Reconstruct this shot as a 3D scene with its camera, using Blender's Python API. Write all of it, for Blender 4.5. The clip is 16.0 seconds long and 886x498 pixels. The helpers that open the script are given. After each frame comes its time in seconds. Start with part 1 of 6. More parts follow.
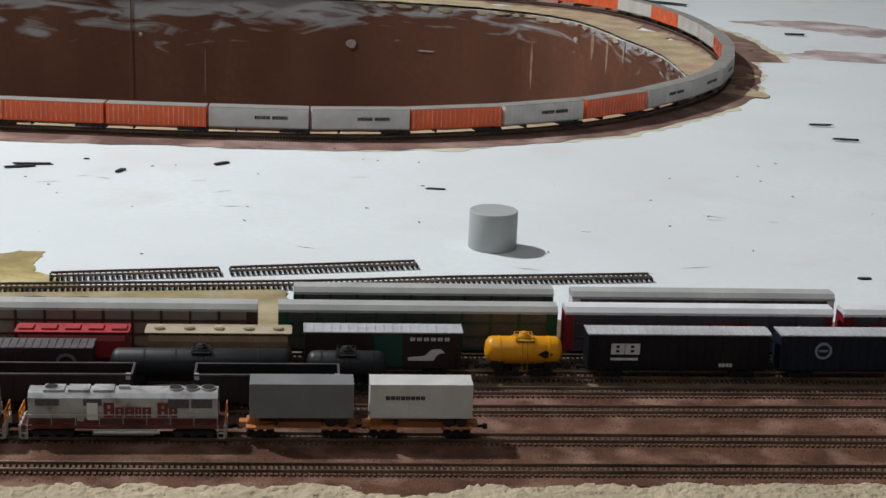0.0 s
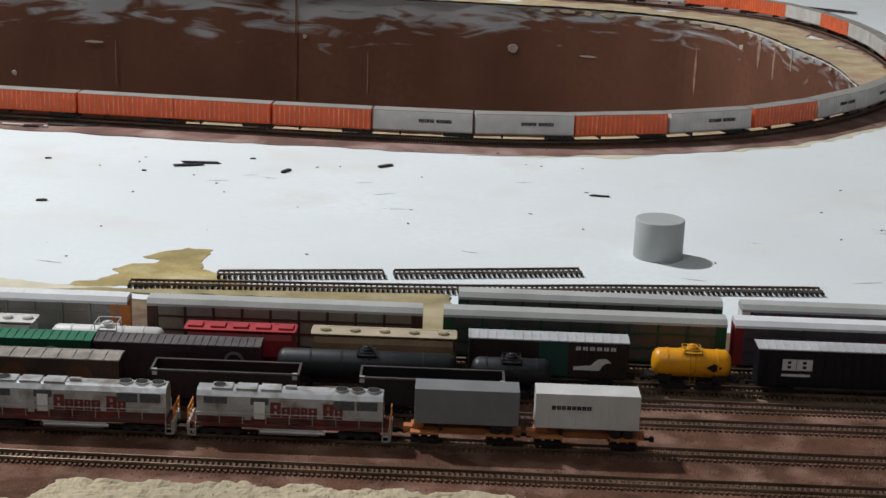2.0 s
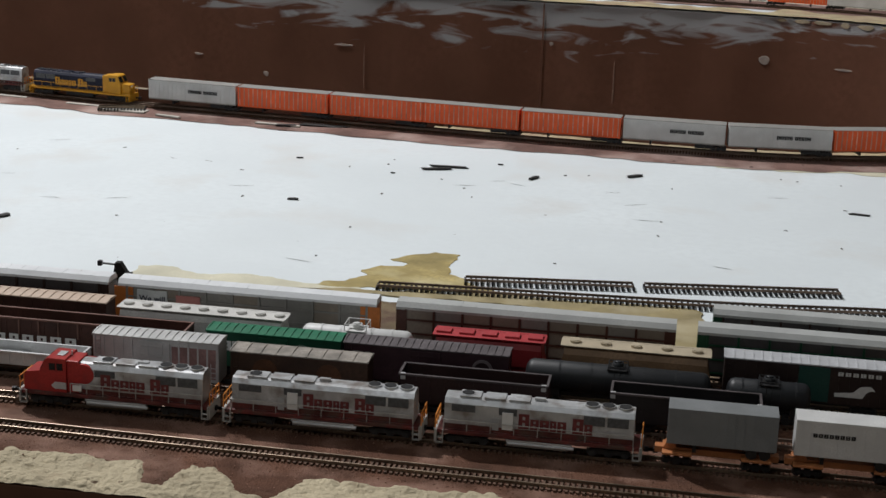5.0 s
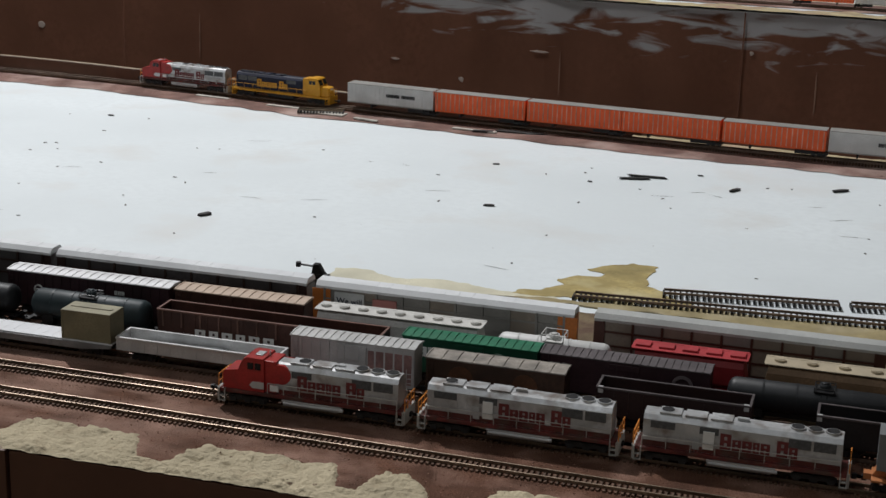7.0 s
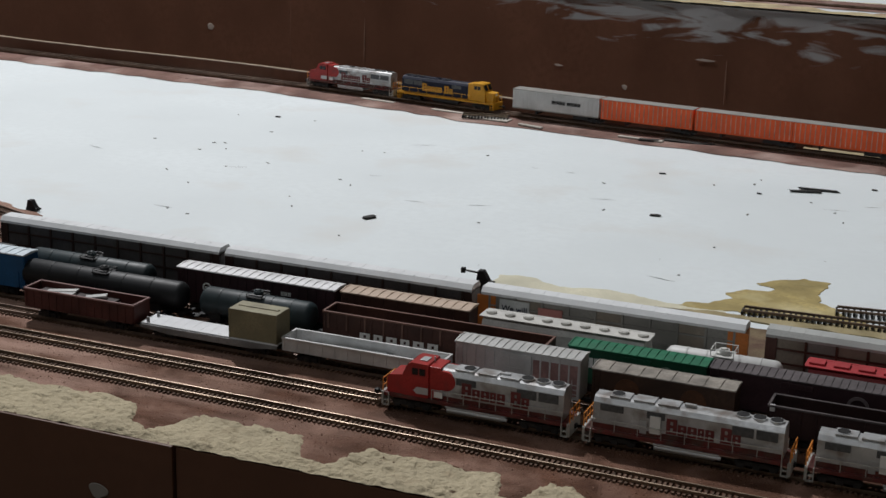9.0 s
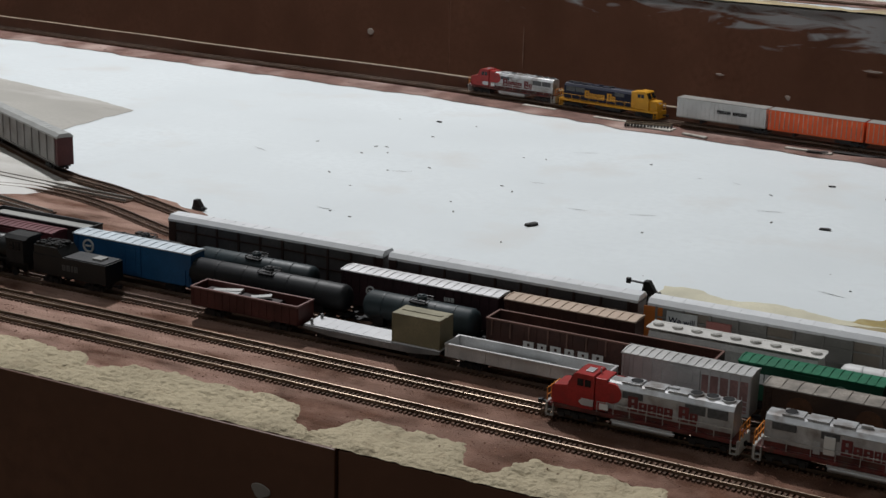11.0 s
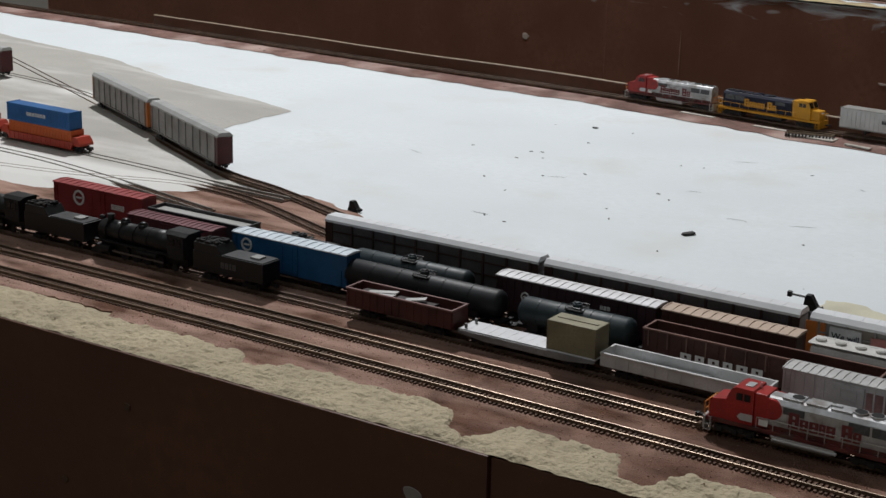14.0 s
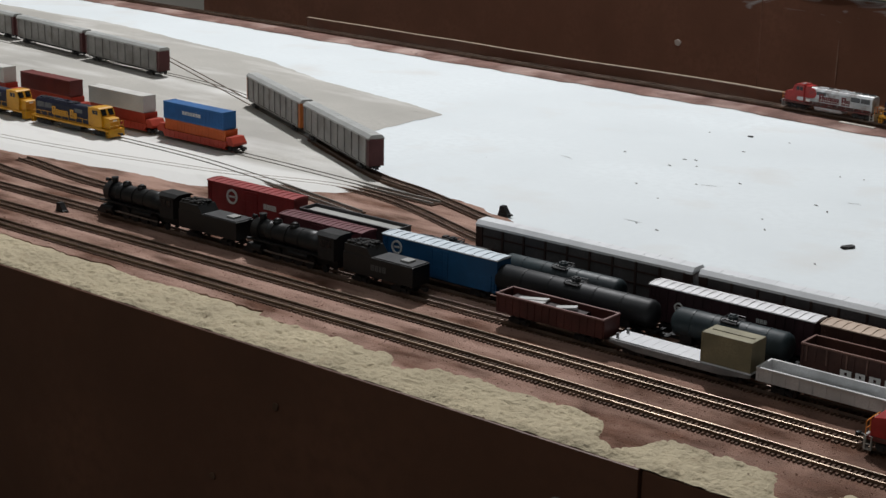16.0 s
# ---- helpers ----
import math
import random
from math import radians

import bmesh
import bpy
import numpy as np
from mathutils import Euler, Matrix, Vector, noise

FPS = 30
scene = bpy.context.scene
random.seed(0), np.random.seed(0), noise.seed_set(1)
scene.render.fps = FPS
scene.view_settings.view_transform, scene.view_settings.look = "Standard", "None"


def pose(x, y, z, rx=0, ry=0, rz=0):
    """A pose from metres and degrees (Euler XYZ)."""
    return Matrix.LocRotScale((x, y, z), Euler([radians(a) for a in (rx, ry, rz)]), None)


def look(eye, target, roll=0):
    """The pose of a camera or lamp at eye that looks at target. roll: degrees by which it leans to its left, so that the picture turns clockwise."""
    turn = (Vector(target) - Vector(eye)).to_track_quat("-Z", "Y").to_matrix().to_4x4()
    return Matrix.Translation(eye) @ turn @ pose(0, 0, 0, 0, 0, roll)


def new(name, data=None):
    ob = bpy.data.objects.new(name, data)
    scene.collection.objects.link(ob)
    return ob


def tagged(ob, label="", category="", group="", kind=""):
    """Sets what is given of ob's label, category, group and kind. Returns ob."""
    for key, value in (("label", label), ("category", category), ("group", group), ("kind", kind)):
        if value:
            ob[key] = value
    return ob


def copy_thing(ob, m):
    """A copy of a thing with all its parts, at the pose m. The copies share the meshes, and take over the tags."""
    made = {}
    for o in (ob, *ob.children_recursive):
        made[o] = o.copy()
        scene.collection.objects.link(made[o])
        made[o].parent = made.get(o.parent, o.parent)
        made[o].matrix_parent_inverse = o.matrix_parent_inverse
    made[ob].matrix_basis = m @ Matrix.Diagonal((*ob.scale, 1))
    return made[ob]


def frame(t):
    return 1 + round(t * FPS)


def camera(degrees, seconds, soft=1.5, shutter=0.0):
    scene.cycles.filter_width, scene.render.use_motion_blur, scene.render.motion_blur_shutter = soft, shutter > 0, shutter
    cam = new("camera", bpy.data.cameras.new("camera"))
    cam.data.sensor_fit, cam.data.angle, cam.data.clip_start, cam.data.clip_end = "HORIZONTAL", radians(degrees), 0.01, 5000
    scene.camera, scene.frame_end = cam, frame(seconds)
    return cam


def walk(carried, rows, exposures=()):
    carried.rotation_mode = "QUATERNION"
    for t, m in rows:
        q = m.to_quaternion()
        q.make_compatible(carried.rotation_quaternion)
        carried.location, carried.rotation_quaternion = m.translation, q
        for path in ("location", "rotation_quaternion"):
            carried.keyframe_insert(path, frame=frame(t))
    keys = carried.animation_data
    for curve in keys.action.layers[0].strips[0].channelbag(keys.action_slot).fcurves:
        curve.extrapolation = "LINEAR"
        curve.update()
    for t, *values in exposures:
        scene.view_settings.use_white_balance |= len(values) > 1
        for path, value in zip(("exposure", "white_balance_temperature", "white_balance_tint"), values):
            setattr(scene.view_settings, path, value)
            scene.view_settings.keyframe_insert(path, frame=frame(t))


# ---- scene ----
cam = camera(31.881, 16.0, soft=1.5)
PATH = [
    (0, look((-0.0000, 0.0000, 0.3549), (0.09460, 0.95517, 0.07438), 2.314)),
    (0.5, look((-0.0019, 0.0020, 0.3540), (0.07360, 0.95895, 0.07368), 2.252)),
    (1, look((-0.0049, 0.0055, 0.3538), (0.04366, 0.96396, 0.07280), 2.238)),
    (1.5, look((-0.0078, 0.0076, 0.3532), (0.01676, 0.96709, 0.07240), 2.268)),
    (2, look((-0.0100, 0.0096, 0.3530), (-0.01237, 0.96925, 0.07176), 2.136)),
    (2.5, look((-0.0111, 0.0122, 0.3524), (-0.02631, 0.97172, 0.07118), 2.130)),
    (3, look((-0.0129, 0.0151, 0.3519), (-0.05039, 0.97398, 0.07056), 2.112)),
    (3.5, look((-0.0162, 0.0182, 0.3516), (-0.08438, 0.97524, 0.06986), 2.061)),
    (4, look((-0.0200, 0.0229, 0.3507), (-0.12016, 0.97705, 0.06869), 2.021)),
    (6.5, look((-0.0335, 0.0371, 0.3435), (-0.26499, 0.96909, 0.06452), 1.693)),
    (7, look((-0.0371, 0.0411, 0.3436), (-0.30372, 0.96337, 0.06366), 1.620)),
    (7.5, look((-0.0399, 0.0421, 0.3434), (-0.32645, 0.95842, 0.06382), 1.638)),
    (8, look((-0.0422, 0.0434, 0.3417), (-0.35126, 0.95277, 0.06327), 1.547)),
    (8.5, look((-0.0440, 0.0452, 0.3424), (-0.37070, 0.94821, 0.06332), 1.511)),
    (9, look((-0.0488, 0.0482, 0.3411), (-0.40882, 0.93861, 0.06245), 1.535)),
    (9.5, look((-0.0529, 0.0505, 0.3402), (-0.45455, 0.92304, 0.06220), 1.436)),
    (10, look((-0.0575, 0.0532, 0.3382), (-0.48339, 0.91448, 0.06113), 1.399)),
    (12.5, look((-0.0658, 0.0541, 0.3371), (-0.53696, 0.89172, 0.06065), 1.416)),
    (13, look((-0.0665, 0.0540, 0.3373), (-0.55596, 0.88116, 0.06107), 1.421)),
    (13.5, look((-0.0706, 0.0553, 0.3365), (-0.58237, 0.86884, 0.06044), 1.365)),
    (14, look((-0.0729, 0.0566, 0.3360), (-0.60094, 0.85982, 0.06030), 1.311)),
    (14.5, look((-0.0756, 0.0578, 0.3355), (-0.62222, 0.84858, 0.05985), 1.300)),
    (15, look((-0.0776, 0.0592, 0.3343), (-0.63675, 0.84133, 0.05929), 1.280)),
    (15.5, look((-0.0806, 0.0602, 0.3337), (-0.66337, 0.82507, 0.05905), 1.227)),
    (16, look((-0.0844, 0.0626, 0.3327), (-0.68697, 0.81212, 0.05844), 1.189)),
]
walk(cam, PATH, [(0.0, 0.42), (2.5, 0.38), (4.2, 0.28), (7.0, 0.07), (9.5, -0.08), (12.5, -0.10), (14.0, -0.07), (16.0, 0.02)])

# ---- light ----
world = bpy.data.worlds.new("room_light")
world.use_nodes = True
world.node_tree.nodes["Background"].inputs[0].default_value = (0.75, 0.86, 1.0, 1)
world.node_tree.nodes["Background"].inputs[1].default_value = 0.05
scene.world = world


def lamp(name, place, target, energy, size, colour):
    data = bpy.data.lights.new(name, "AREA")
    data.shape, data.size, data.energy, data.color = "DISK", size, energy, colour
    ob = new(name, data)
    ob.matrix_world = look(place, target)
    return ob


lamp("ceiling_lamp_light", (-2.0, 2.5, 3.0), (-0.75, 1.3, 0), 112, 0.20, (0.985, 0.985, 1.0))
# Unseen soft fill, added behind the viewpoint to lift near sides and fascia.
lamp("front_fill_light", (-0.7, -0.6, 2.6), (-0.9, 1.2, 0), 10.5, 1.6, (0.90, 0.95, 1.0))

# ---- materials ----
MATS = {}


def mat(name, colour, rough=0.5, metal=0.0, vary=0.12, scale=60.0, bump=0.0, fine=900.0, spots=None, dirt=None, rnd=0.0):
    """Procedural surface: colour varied at two scales, optional specks of another colour, optional fine relief."""
    if name in MATS:
        return MATS[name]
    m = bpy.data.materials.new(name)
    m.use_nodes = True
    nt = m.node_tree
    b = nt.nodes["Principled BSDF"]
    b.inputs["Roughness"].default_value = rough
    b.inputs["Metallic"].default_value = metal
    b.inputs["Specular IOR Level"].default_value = 0.35 if rough < 0.9 else 0.15
    co = nt.nodes.new("ShaderNodeNewGeometry").outputs["Position"]

    def noi(s, det=4.0):
        n = nt.nodes.new("ShaderNodeTexNoise")
        n.inputs["Scale"].default_value, n.inputs["Detail"].default_value = s, det
        nt.links.new(co, n.inputs["Vector"])
        return n.outputs[0]

    def mix(fac, a, c, mode="MIX"):
        n = nt.nodes.new("ShaderNodeMix")
        n.data_type, n.blend_type = "RGBA", mode
        for sock, val in ((n.inputs[0], fac), (n.inputs[6], a), (n.inputs[7], c)):
            if isinstance(val, (int, float)):
                sock.default_value = val
            elif isinstance(val, tuple):
                sock.default_value = (*val, 1) if len(val) == 3 else val
            else:
                nt.links.new(val, sock)
        return n.outputs[2]

    def ramp(x, lo, hi):
        n = nt.nodes.new("ShaderNodeMapRange")
        n.inputs[1].default_value, n.inputs[2].default_value = lo, hi
        nt.links.new(x, n.inputs[0])
        return n.outputs[0]

    dark = tuple(max(0, c * (1 - vary * 1.6)) for c in colour)
    light = tuple(min(1, c * (1 + vary)) for c in colour)
    col = mix(ramp(noi(scale), 0.35, 0.68), dark, light)
    col = mix(ramp(noi(fine, 2), 0.4, 0.75), col, tuple(c * (1 - vary) for c in colour))
    if dirt:
        col = mix(ramp(noi(dirt[1], 8), dirt[2] - 0.04, dirt[2] + 0.16), col, dirt[0])
    if spots:
        col = mix(ramp(noi(spots[1], 3), spots[2], spots[2] + 0.03), col, spots[0])
    if rnd:
        info = nt.nodes.new("ShaderNodeObjectInfo")
        col = mix(ramp(info.outputs["Random"], 0, 1 / rnd), col, (0, 0, 0))
    nt.links.new(col, b.inputs["Base Color"])
    rr = nt.nodes.new("ShaderNodeMapRange")
    rr.inputs[3].default_value, rr.inputs[4].default_value = max(0.03, rough - 0.12), min(1, rough + 0.12)
    nt.links.new(noi(scale * 3), rr.inputs[0])
    nt.links.new(rr.outputs[0], b.inputs["Roughness"])
    if bump:
        bn = nt.nodes.new("ShaderNodeBump")
        bn.inputs["Strength"].default_value, bn.inputs["Distance"].default_value = 1.0, bump
        nt.links.new(noi(fine, 6), bn.inputs["Height"])
        nt.links.new(bn.outputs[0], b.inputs["Normal"])
    MATS[name] = m
    return m


WHITE_TABLE = mat("white_painted_board", (0.715, 0.765, 0.785), 0.6, 0, 0.035, 5, 0.0003, 120, spots=((0.12, 0.10, 0.09), 75, 0.765), dirt=((0.66, 0.67, 0.66), 9, 0.6))
DIRT = mat("brown_ballast", (0.145, 0.070, 0.045), 0.9, 0, 0.30, 38, 0.0014, 900, dirt=((0.29, 0.17, 0.128), 30, 0.53))


def pinkish_drifts(m, colour, x0, x1, most):
    """Pinkish tone mixed over the dirt, in uneven drifts, more of it towards the yard throat."""
    nt = m.node_tree
    b = nt.nodes["Principled BSDF"]
    src = b.inputs["Base Color"].links[0].from_socket
    geo = nt.nodes.new("ShaderNodeNewGeometry")
    sep = nt.nodes.new("ShaderNodeSeparateXYZ")
    nt.links.new(geo.outputs["Position"], sep.inputs[0])
    x = nt.nodes.new("ShaderNodeMapRange")
    x.inputs[1].default_value, x.inputs[2].default_value = x0, x1
    x.inputs[3].default_value, x.inputs[4].default_value = 0.0, most
    nt.links.new(sep.outputs[0], x.inputs[0])
    mp = nt.nodes.new("ShaderNodeMapping")
    mp.inputs["Scale"].default_value = (9, 34, 9)
    nt.links.new(geo.outputs["Position"], mp.inputs[0])
    n = nt.nodes.new("ShaderNodeTexNoise")
    n.inputs["Scale"].default_value, n.inputs["Detail"].default_value = 1.4, 9.0
    nt.links.new(mp.outputs[0], n.inputs["Vector"])
    r = nt.nodes.new("ShaderNodeMapRange")
    r.inputs[1].default_value, r.inputs[2].default_value = 0.36, 0.62
    nt.links.new(n.outputs[0], r.inputs[0])
    mul = nt.nodes.new("ShaderNodeMath")
    mul.operation = "MULTIPLY"
    nt.links.new(x.outputs[0], mul.inputs[0])
    nt.links.new(r.outputs[0], mul.inputs[1])
    mx = nt.nodes.new("ShaderNodeMix")
    mx.data_type = "RGBA"
    nt.links.new(mul.outputs[0], mx.inputs[0])
    nt.links.new(src, mx.inputs[6])
    mx.inputs[7].default_value = (*colour, 1)
    nt.links.new(mx.outputs[2], b.inputs["Base Color"])


pinkish_drifts(DIRT, (0.46, 0.30, 0.24), -0.25, -0.70, 0.95)
REAR_DIRT = mat("rear_ballast", (0.24, 0.145, 0.122), 0.9, 0, 0.25, 30, 0.0012, 900, dirt=((0.46, 0.34, 0.30), 13, 0.53), spots=((0.07, 0.04, 0.035), 40, 0.70))
PLASTER = mat("cream_plaster", (0.50, 0.43, 0.30), 0.9, 0, 0.12, 18, 0.0022, 330, dirt=((0.40, 0.33, 0.225), 70, 0.60), spots=((0.13, 0.09, 0.06), 150, 0.715))
STAIN = mat("ochre_stain", (0.42, 0.33, 0.13), 0.7, 0, 0.25, 30, 0, 300, dirt=((0.56, 0.49, 0.28), 22, 0.55))
STAIN_PALE = mat("pale_ochre_stain", (0.64, 0.61, 0.47), 0.7, 0, 0.15, 30)
CONCRETE = mat("grey_concrete", (0.44, 0.425, 0.39), 0.85, 0, 0.10, 6, 0.0003, 250)
MAUVE = mat("mauve_tone", (0.40, 0.32, 0.32), 0.8, 0, 0.2, 12, dirt=((0.62, 0.58, 0.57), 18, 0.5))
# Aisle brown raised to make up for the little light reaching that wall.
FASCIA = mat("brown_painted_board", (0.36, 0.172, 0.112), 0.38, 0, 0.12, 7, 0.0002, 90, spots=((0.30, 0.27, 0.24), 32, 0.80))
# Brown lowered to offset the fill falling on the front and low boards.
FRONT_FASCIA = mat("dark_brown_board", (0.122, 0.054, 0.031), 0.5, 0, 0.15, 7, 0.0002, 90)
FLOOR = mat("floor_boards", (0.10, 0.08, 0.06), 0.6, 0, 0.2, 4)
WALL = mat("room_wall", (0.42, 0.40, 0.36), 0.8, 0, 0.06, 3)
TIE = mat("tie_plastic", (0.135, 0.078, 0.050), 0.8, 0, 0.3, 150)
TIE_BLACK = mat("black_tie_plastic", (0.018, 0.018, 0.02), 0.5, 0, 0.2, 150)
RAIL = mat("nickel_rail", (0.24, 0.185, 0.135), 0.40, 0.8, 0.35, 25)
RUST = mat("painted_rail", (0.22, 0.16, 0.125), 0.48, 0.5, 0.25, 60)
BLACK = mat("black_plastic", (0.012, 0.012, 0.013), 0.45, 0, 0.25, 200)
WHEEL = mat("wheel_metal", (0.10, 0.09, 0.085), 0.4, 0.7, 0.2, 300)
GLASS = mat("dark_glazing", (0.01, 0.011, 0.013), 0.12, 0, 0.1, 100)
SILVER = mat("silver_paint", (0.58, 0.59, 0.60), 0.38, 0.35, 0.10, 70, 0, 700)
RED = mat("warbonnet_red", (0.40, 0.030, 0.027), 0.36, 0, 0.2, 70, dirt=((0.22, 0.03, 0.028), 90, 0.56))
YELLOW = mat("loco_yellow", (0.62, 0.30, 0.015), 0.45, 0, 0.12, 80)
BLUE = mat("loco_blue", (0.006, 0.009, 0.030), 0.6, 0, 0.2, 80)
ORANGE_RAIL = mat("orange_handrail", (0.75, 0.27, 0.05), 0.5, 0, 0.15, 120)
WHITE = mat("white_plastic", (0.78, 0.78, 0.76), 0.5, 0, 0.06, 90)
LETTER_WHITE = mat("white_lettering", (0.62, 0.63, 0.62), 0.6, 0, 0.1, 400)
LETTER_RED = mat("red_lettering", (0.17, 0.035, 0.035), 0.5, 0, 0.12, 300)
FAN_DARK = mat("dark_fan_grille", (0.016, 0.016, 0.017), 0.85, 0, 0.3, 600)
GRILLE = mat("dark_grille", (0.10, 0.105, 0.11), 0.5, 0.2, 0.2, 500)


def paint(name, c, rough=0.45, vary=0.14, metal=0.0, dirt=None):
    return mat(name, c, rough, metal, vary, 55, 0, 600, dirt=dirt)


# ---- mesh helpers ----
def box(bm, x0, x1, y0, y1, z0, z1, bevel=0.0):
    vs = [bm.verts.new((x, y, z)) for x in (x0, x1) for y in (y0, y1) for z in (z0, z1)]
    fs = [bm.faces.new([vs[i] for i in q]) for q in ((0, 1, 3, 2), (4, 6, 7, 5), (0, 4, 5, 1), (2, 3, 7, 6), (0, 2, 6, 4), (1, 5, 7, 3))]
    if bevel:
        es = {e for f in fs for e in f.edges}
        bmesh.ops.bevel(bm, geom=list(es), offset=bevel, segments=2, affect="EDGES", profile=0.6)
    return bm


def tube(bm, p, q, r, n=10, r2=None, caps=True):
    p, q = Vector(p), Vector(q)
    r2 = r if r2 is None else r2
    turn = (q - p).to_track_quat("Z", "Y").to_matrix()
    rings = []
    for c, rad in ((p, r), (q, r2)):
        rings.append([bm.verts.new(c + turn @ Vector((rad * math.cos(a), rad * math.sin(a), 0))) for a in [2 * math.pi * i / n for i in range(n)]])
    for i in range(n):
        bm.faces.new((rings[0][i], rings[0][(i + 1) % n], rings[1][(i + 1) % n], rings[1][i]))
    if caps:
        bm.faces.new(rings[0][::-1])
        bm.faces.new(rings[1])
    return bm


def lathe_x(bm, prof, y, z, n=20):
    """Revolves (x, radius) pairs round a line along x."""
    rings = [[bm.verts.new((x, y + r * math.cos(2 * math.pi * i / n), z + r * math.sin(2 * math.pi * i / n))) for i in range(n)] for x, r in prof]
    for a, b in zip(rings, rings[1:]):
        for i in range(n):
            bm.faces.new((a[i], a[(i + 1) % n], b[(i + 1) % n], b[i]))
    bm.faces.new(rings[0][::-1])
    bm.faces.new(rings[-1])
    return bm


def extrude_x(bm, prof, x0, x1):
    """A solid with the section prof of (y, z) between x0 and x1."""
    a = [bm.verts.new((x0, y, z)) for y, z in prof]
    b = [bm.verts.new((x1, y, z)) for y, z in prof]
    n = len(prof)
    for i in range(n):
        bm.faces.new((a[i], a[(i + 1) % n], b[(i + 1) % n], b[i]))
    bm.faces.new(a[::-1])
    bm.faces.new(b)
    return bm


def extrude_y(bm, prof, y0, y1):
    a = [bm.verts.new((x, y0, z)) for x, z in prof]
    b = [bm.verts.new((x, y1, z)) for x, z in prof]
    n = len(prof)
    for i in range(n):
        bm.faces.new((a[i], a[(i + 1) % n], b[(i + 1) % n], b[i]))
    bm.faces.new(a[::-1])
    bm.faces.new(b)
    return bm


def finish(bm, name, smooth=False):
    bmesh.ops.recalc_face_normals(bm, faces=bm.faces)
    me = bpy.data.meshes.new(name)
    bm.to_mesh(me)
    bm.free()
    if smooth:
        for p in me.polygons:
            p.use_smooth = len(p.vertices) == 4
    return me


def part(name, bm, material, parent, label="", smooth=False):
    me = finish(bm, name, smooth)
    me.materials.append(material)
    ob = new(name, me)
    ob.parent = parent
    return tagged(ob, label)


def shared(name, me, parent, m=None):
    ob = new(name, me)
    ob.parent = parent
    if m is not None:
        ob.matrix_basis = m
    return ob


def B(*a, **k):
    return box(bmesh.new(), *a, **k)


def thing(name, x, y, z, turn=0.0, label="", category="", group=""):
    ob = new(name)
    ob.empty_display_size = 0.01
    ob.matrix_basis = pose(x, y, z, 0, 0, turn)
    return tagged(ob, label, category, group)


def solid(name, bm, material, label, category, group="", kind="", smooth=False):
    me = finish(bm, name, smooth)
    me.materials.append(material)
    return tagged(new(name, me), label, category, group, kind)


# running gear, shared between all cars
def make_gear():
    bm = bmesh.new()
    for s in (-1, 1):
        box(bm, -0.0068, 0.0068, s * 0.0068 - 0.0007, s * 0.0068 + 0.0007, 0.0022, 0.0044)
        for a in (-0.0055, 0.0055):
            box(bm, a - 0.0014, a + 0.0014, s * 0.0073 - 0.0006, s * 0.0073 + 0.0006, 0.0016, 0.0038)
        box(bm, -0.0018, 0.0018, s * 0.0072 - 0.0008, s * 0.0072 + 0.0008, 0.0012, 0.0050)
    box(bm, -0.0016, 0.0016, -0.007, 0.007, 0.0030, 0.0062)
    truck = finish(bm, "truck")
    truck.materials.append(BLACK)
    bm = bmesh.new()
    tube(bm, (0, -0.0058, 0.0026), (0, 0.0058, 0.0026), 0.0006, 6)
    for s in (-1, 1):
        tube(bm, (0, s * 0.0040, 0.0026), (0, s * 0.0054, 0.0026), 0.0026, 14)
    wheelset = finish(bm, "wheelset")
    wheelset.materials.append(WHEEL)
    bm = bmesh.new()
    box(bm, 0, 0.0050, -0.0007, 0.0007, 0.0042, 0.0056)
    box(bm, 0.0040, 0.0066, -0.0015, 0.0015, 0.0036, 0.0062, 0.0004)
    coupler = finish(bm, "coupler")
    coupler.materials.append(BLACK)
    bm = bmesh.new()
    for s in (-1, 1):
        box(bm, -0.0118, 0.0118, s * 0.0068 - 0.0008, s * 0.0068 + 0.0008, 0.0024, 0.0050)
        for a in (-0.0088, 0.0, 0.0088):
            box(bm, a - 0.0018, a + 0.0018, s * 0.0074 - 0.0008, s * 0.0074 + 0.0008, 0.0014, 0.0042)
        for a in (-0.0044, 0.0044):
            box(bm, a - 0.0012, a + 0.0012, s * 0.0074 - 0.0007, s * 0.0074 + 0.0007, 0.0030, 0.0056)
    box(bm, -0.010, 0.010, -0.006, 0.006, 0.0035, 0.0066)
    loco_truck = finish(bm, "loco_truck")
    loco_truck.materials.append(mat("truck_grey", (0.028, 0.027, 0.027), 0.6, 0, 0.3, 200))
    return truck, wheelset, coupler, loco_truck


TRUCK, WHEELSET, COUPLER, LOCO_TRUCK = make_gear()


def gear(car, half, inset=0.016, loco=False, couplers=True):
    for s in (-1, 1):
        t = shared("truck", LOCO_TRUCK if loco else TRUCK, car, pose(s * (half - inset), 0, 0))
        for a in ((-0.0088, 0, 0.0088) if loco else (-0.0055, 0.0055)):
            shared("wheelset", WHEELSET, t, pose(a, 0, 0))
        if couplers:
            shared("coupler", COUPLER, car, pose(s * (half - 0.0008), 0, 0, 0, 0, 0 if s > 0 else 180))


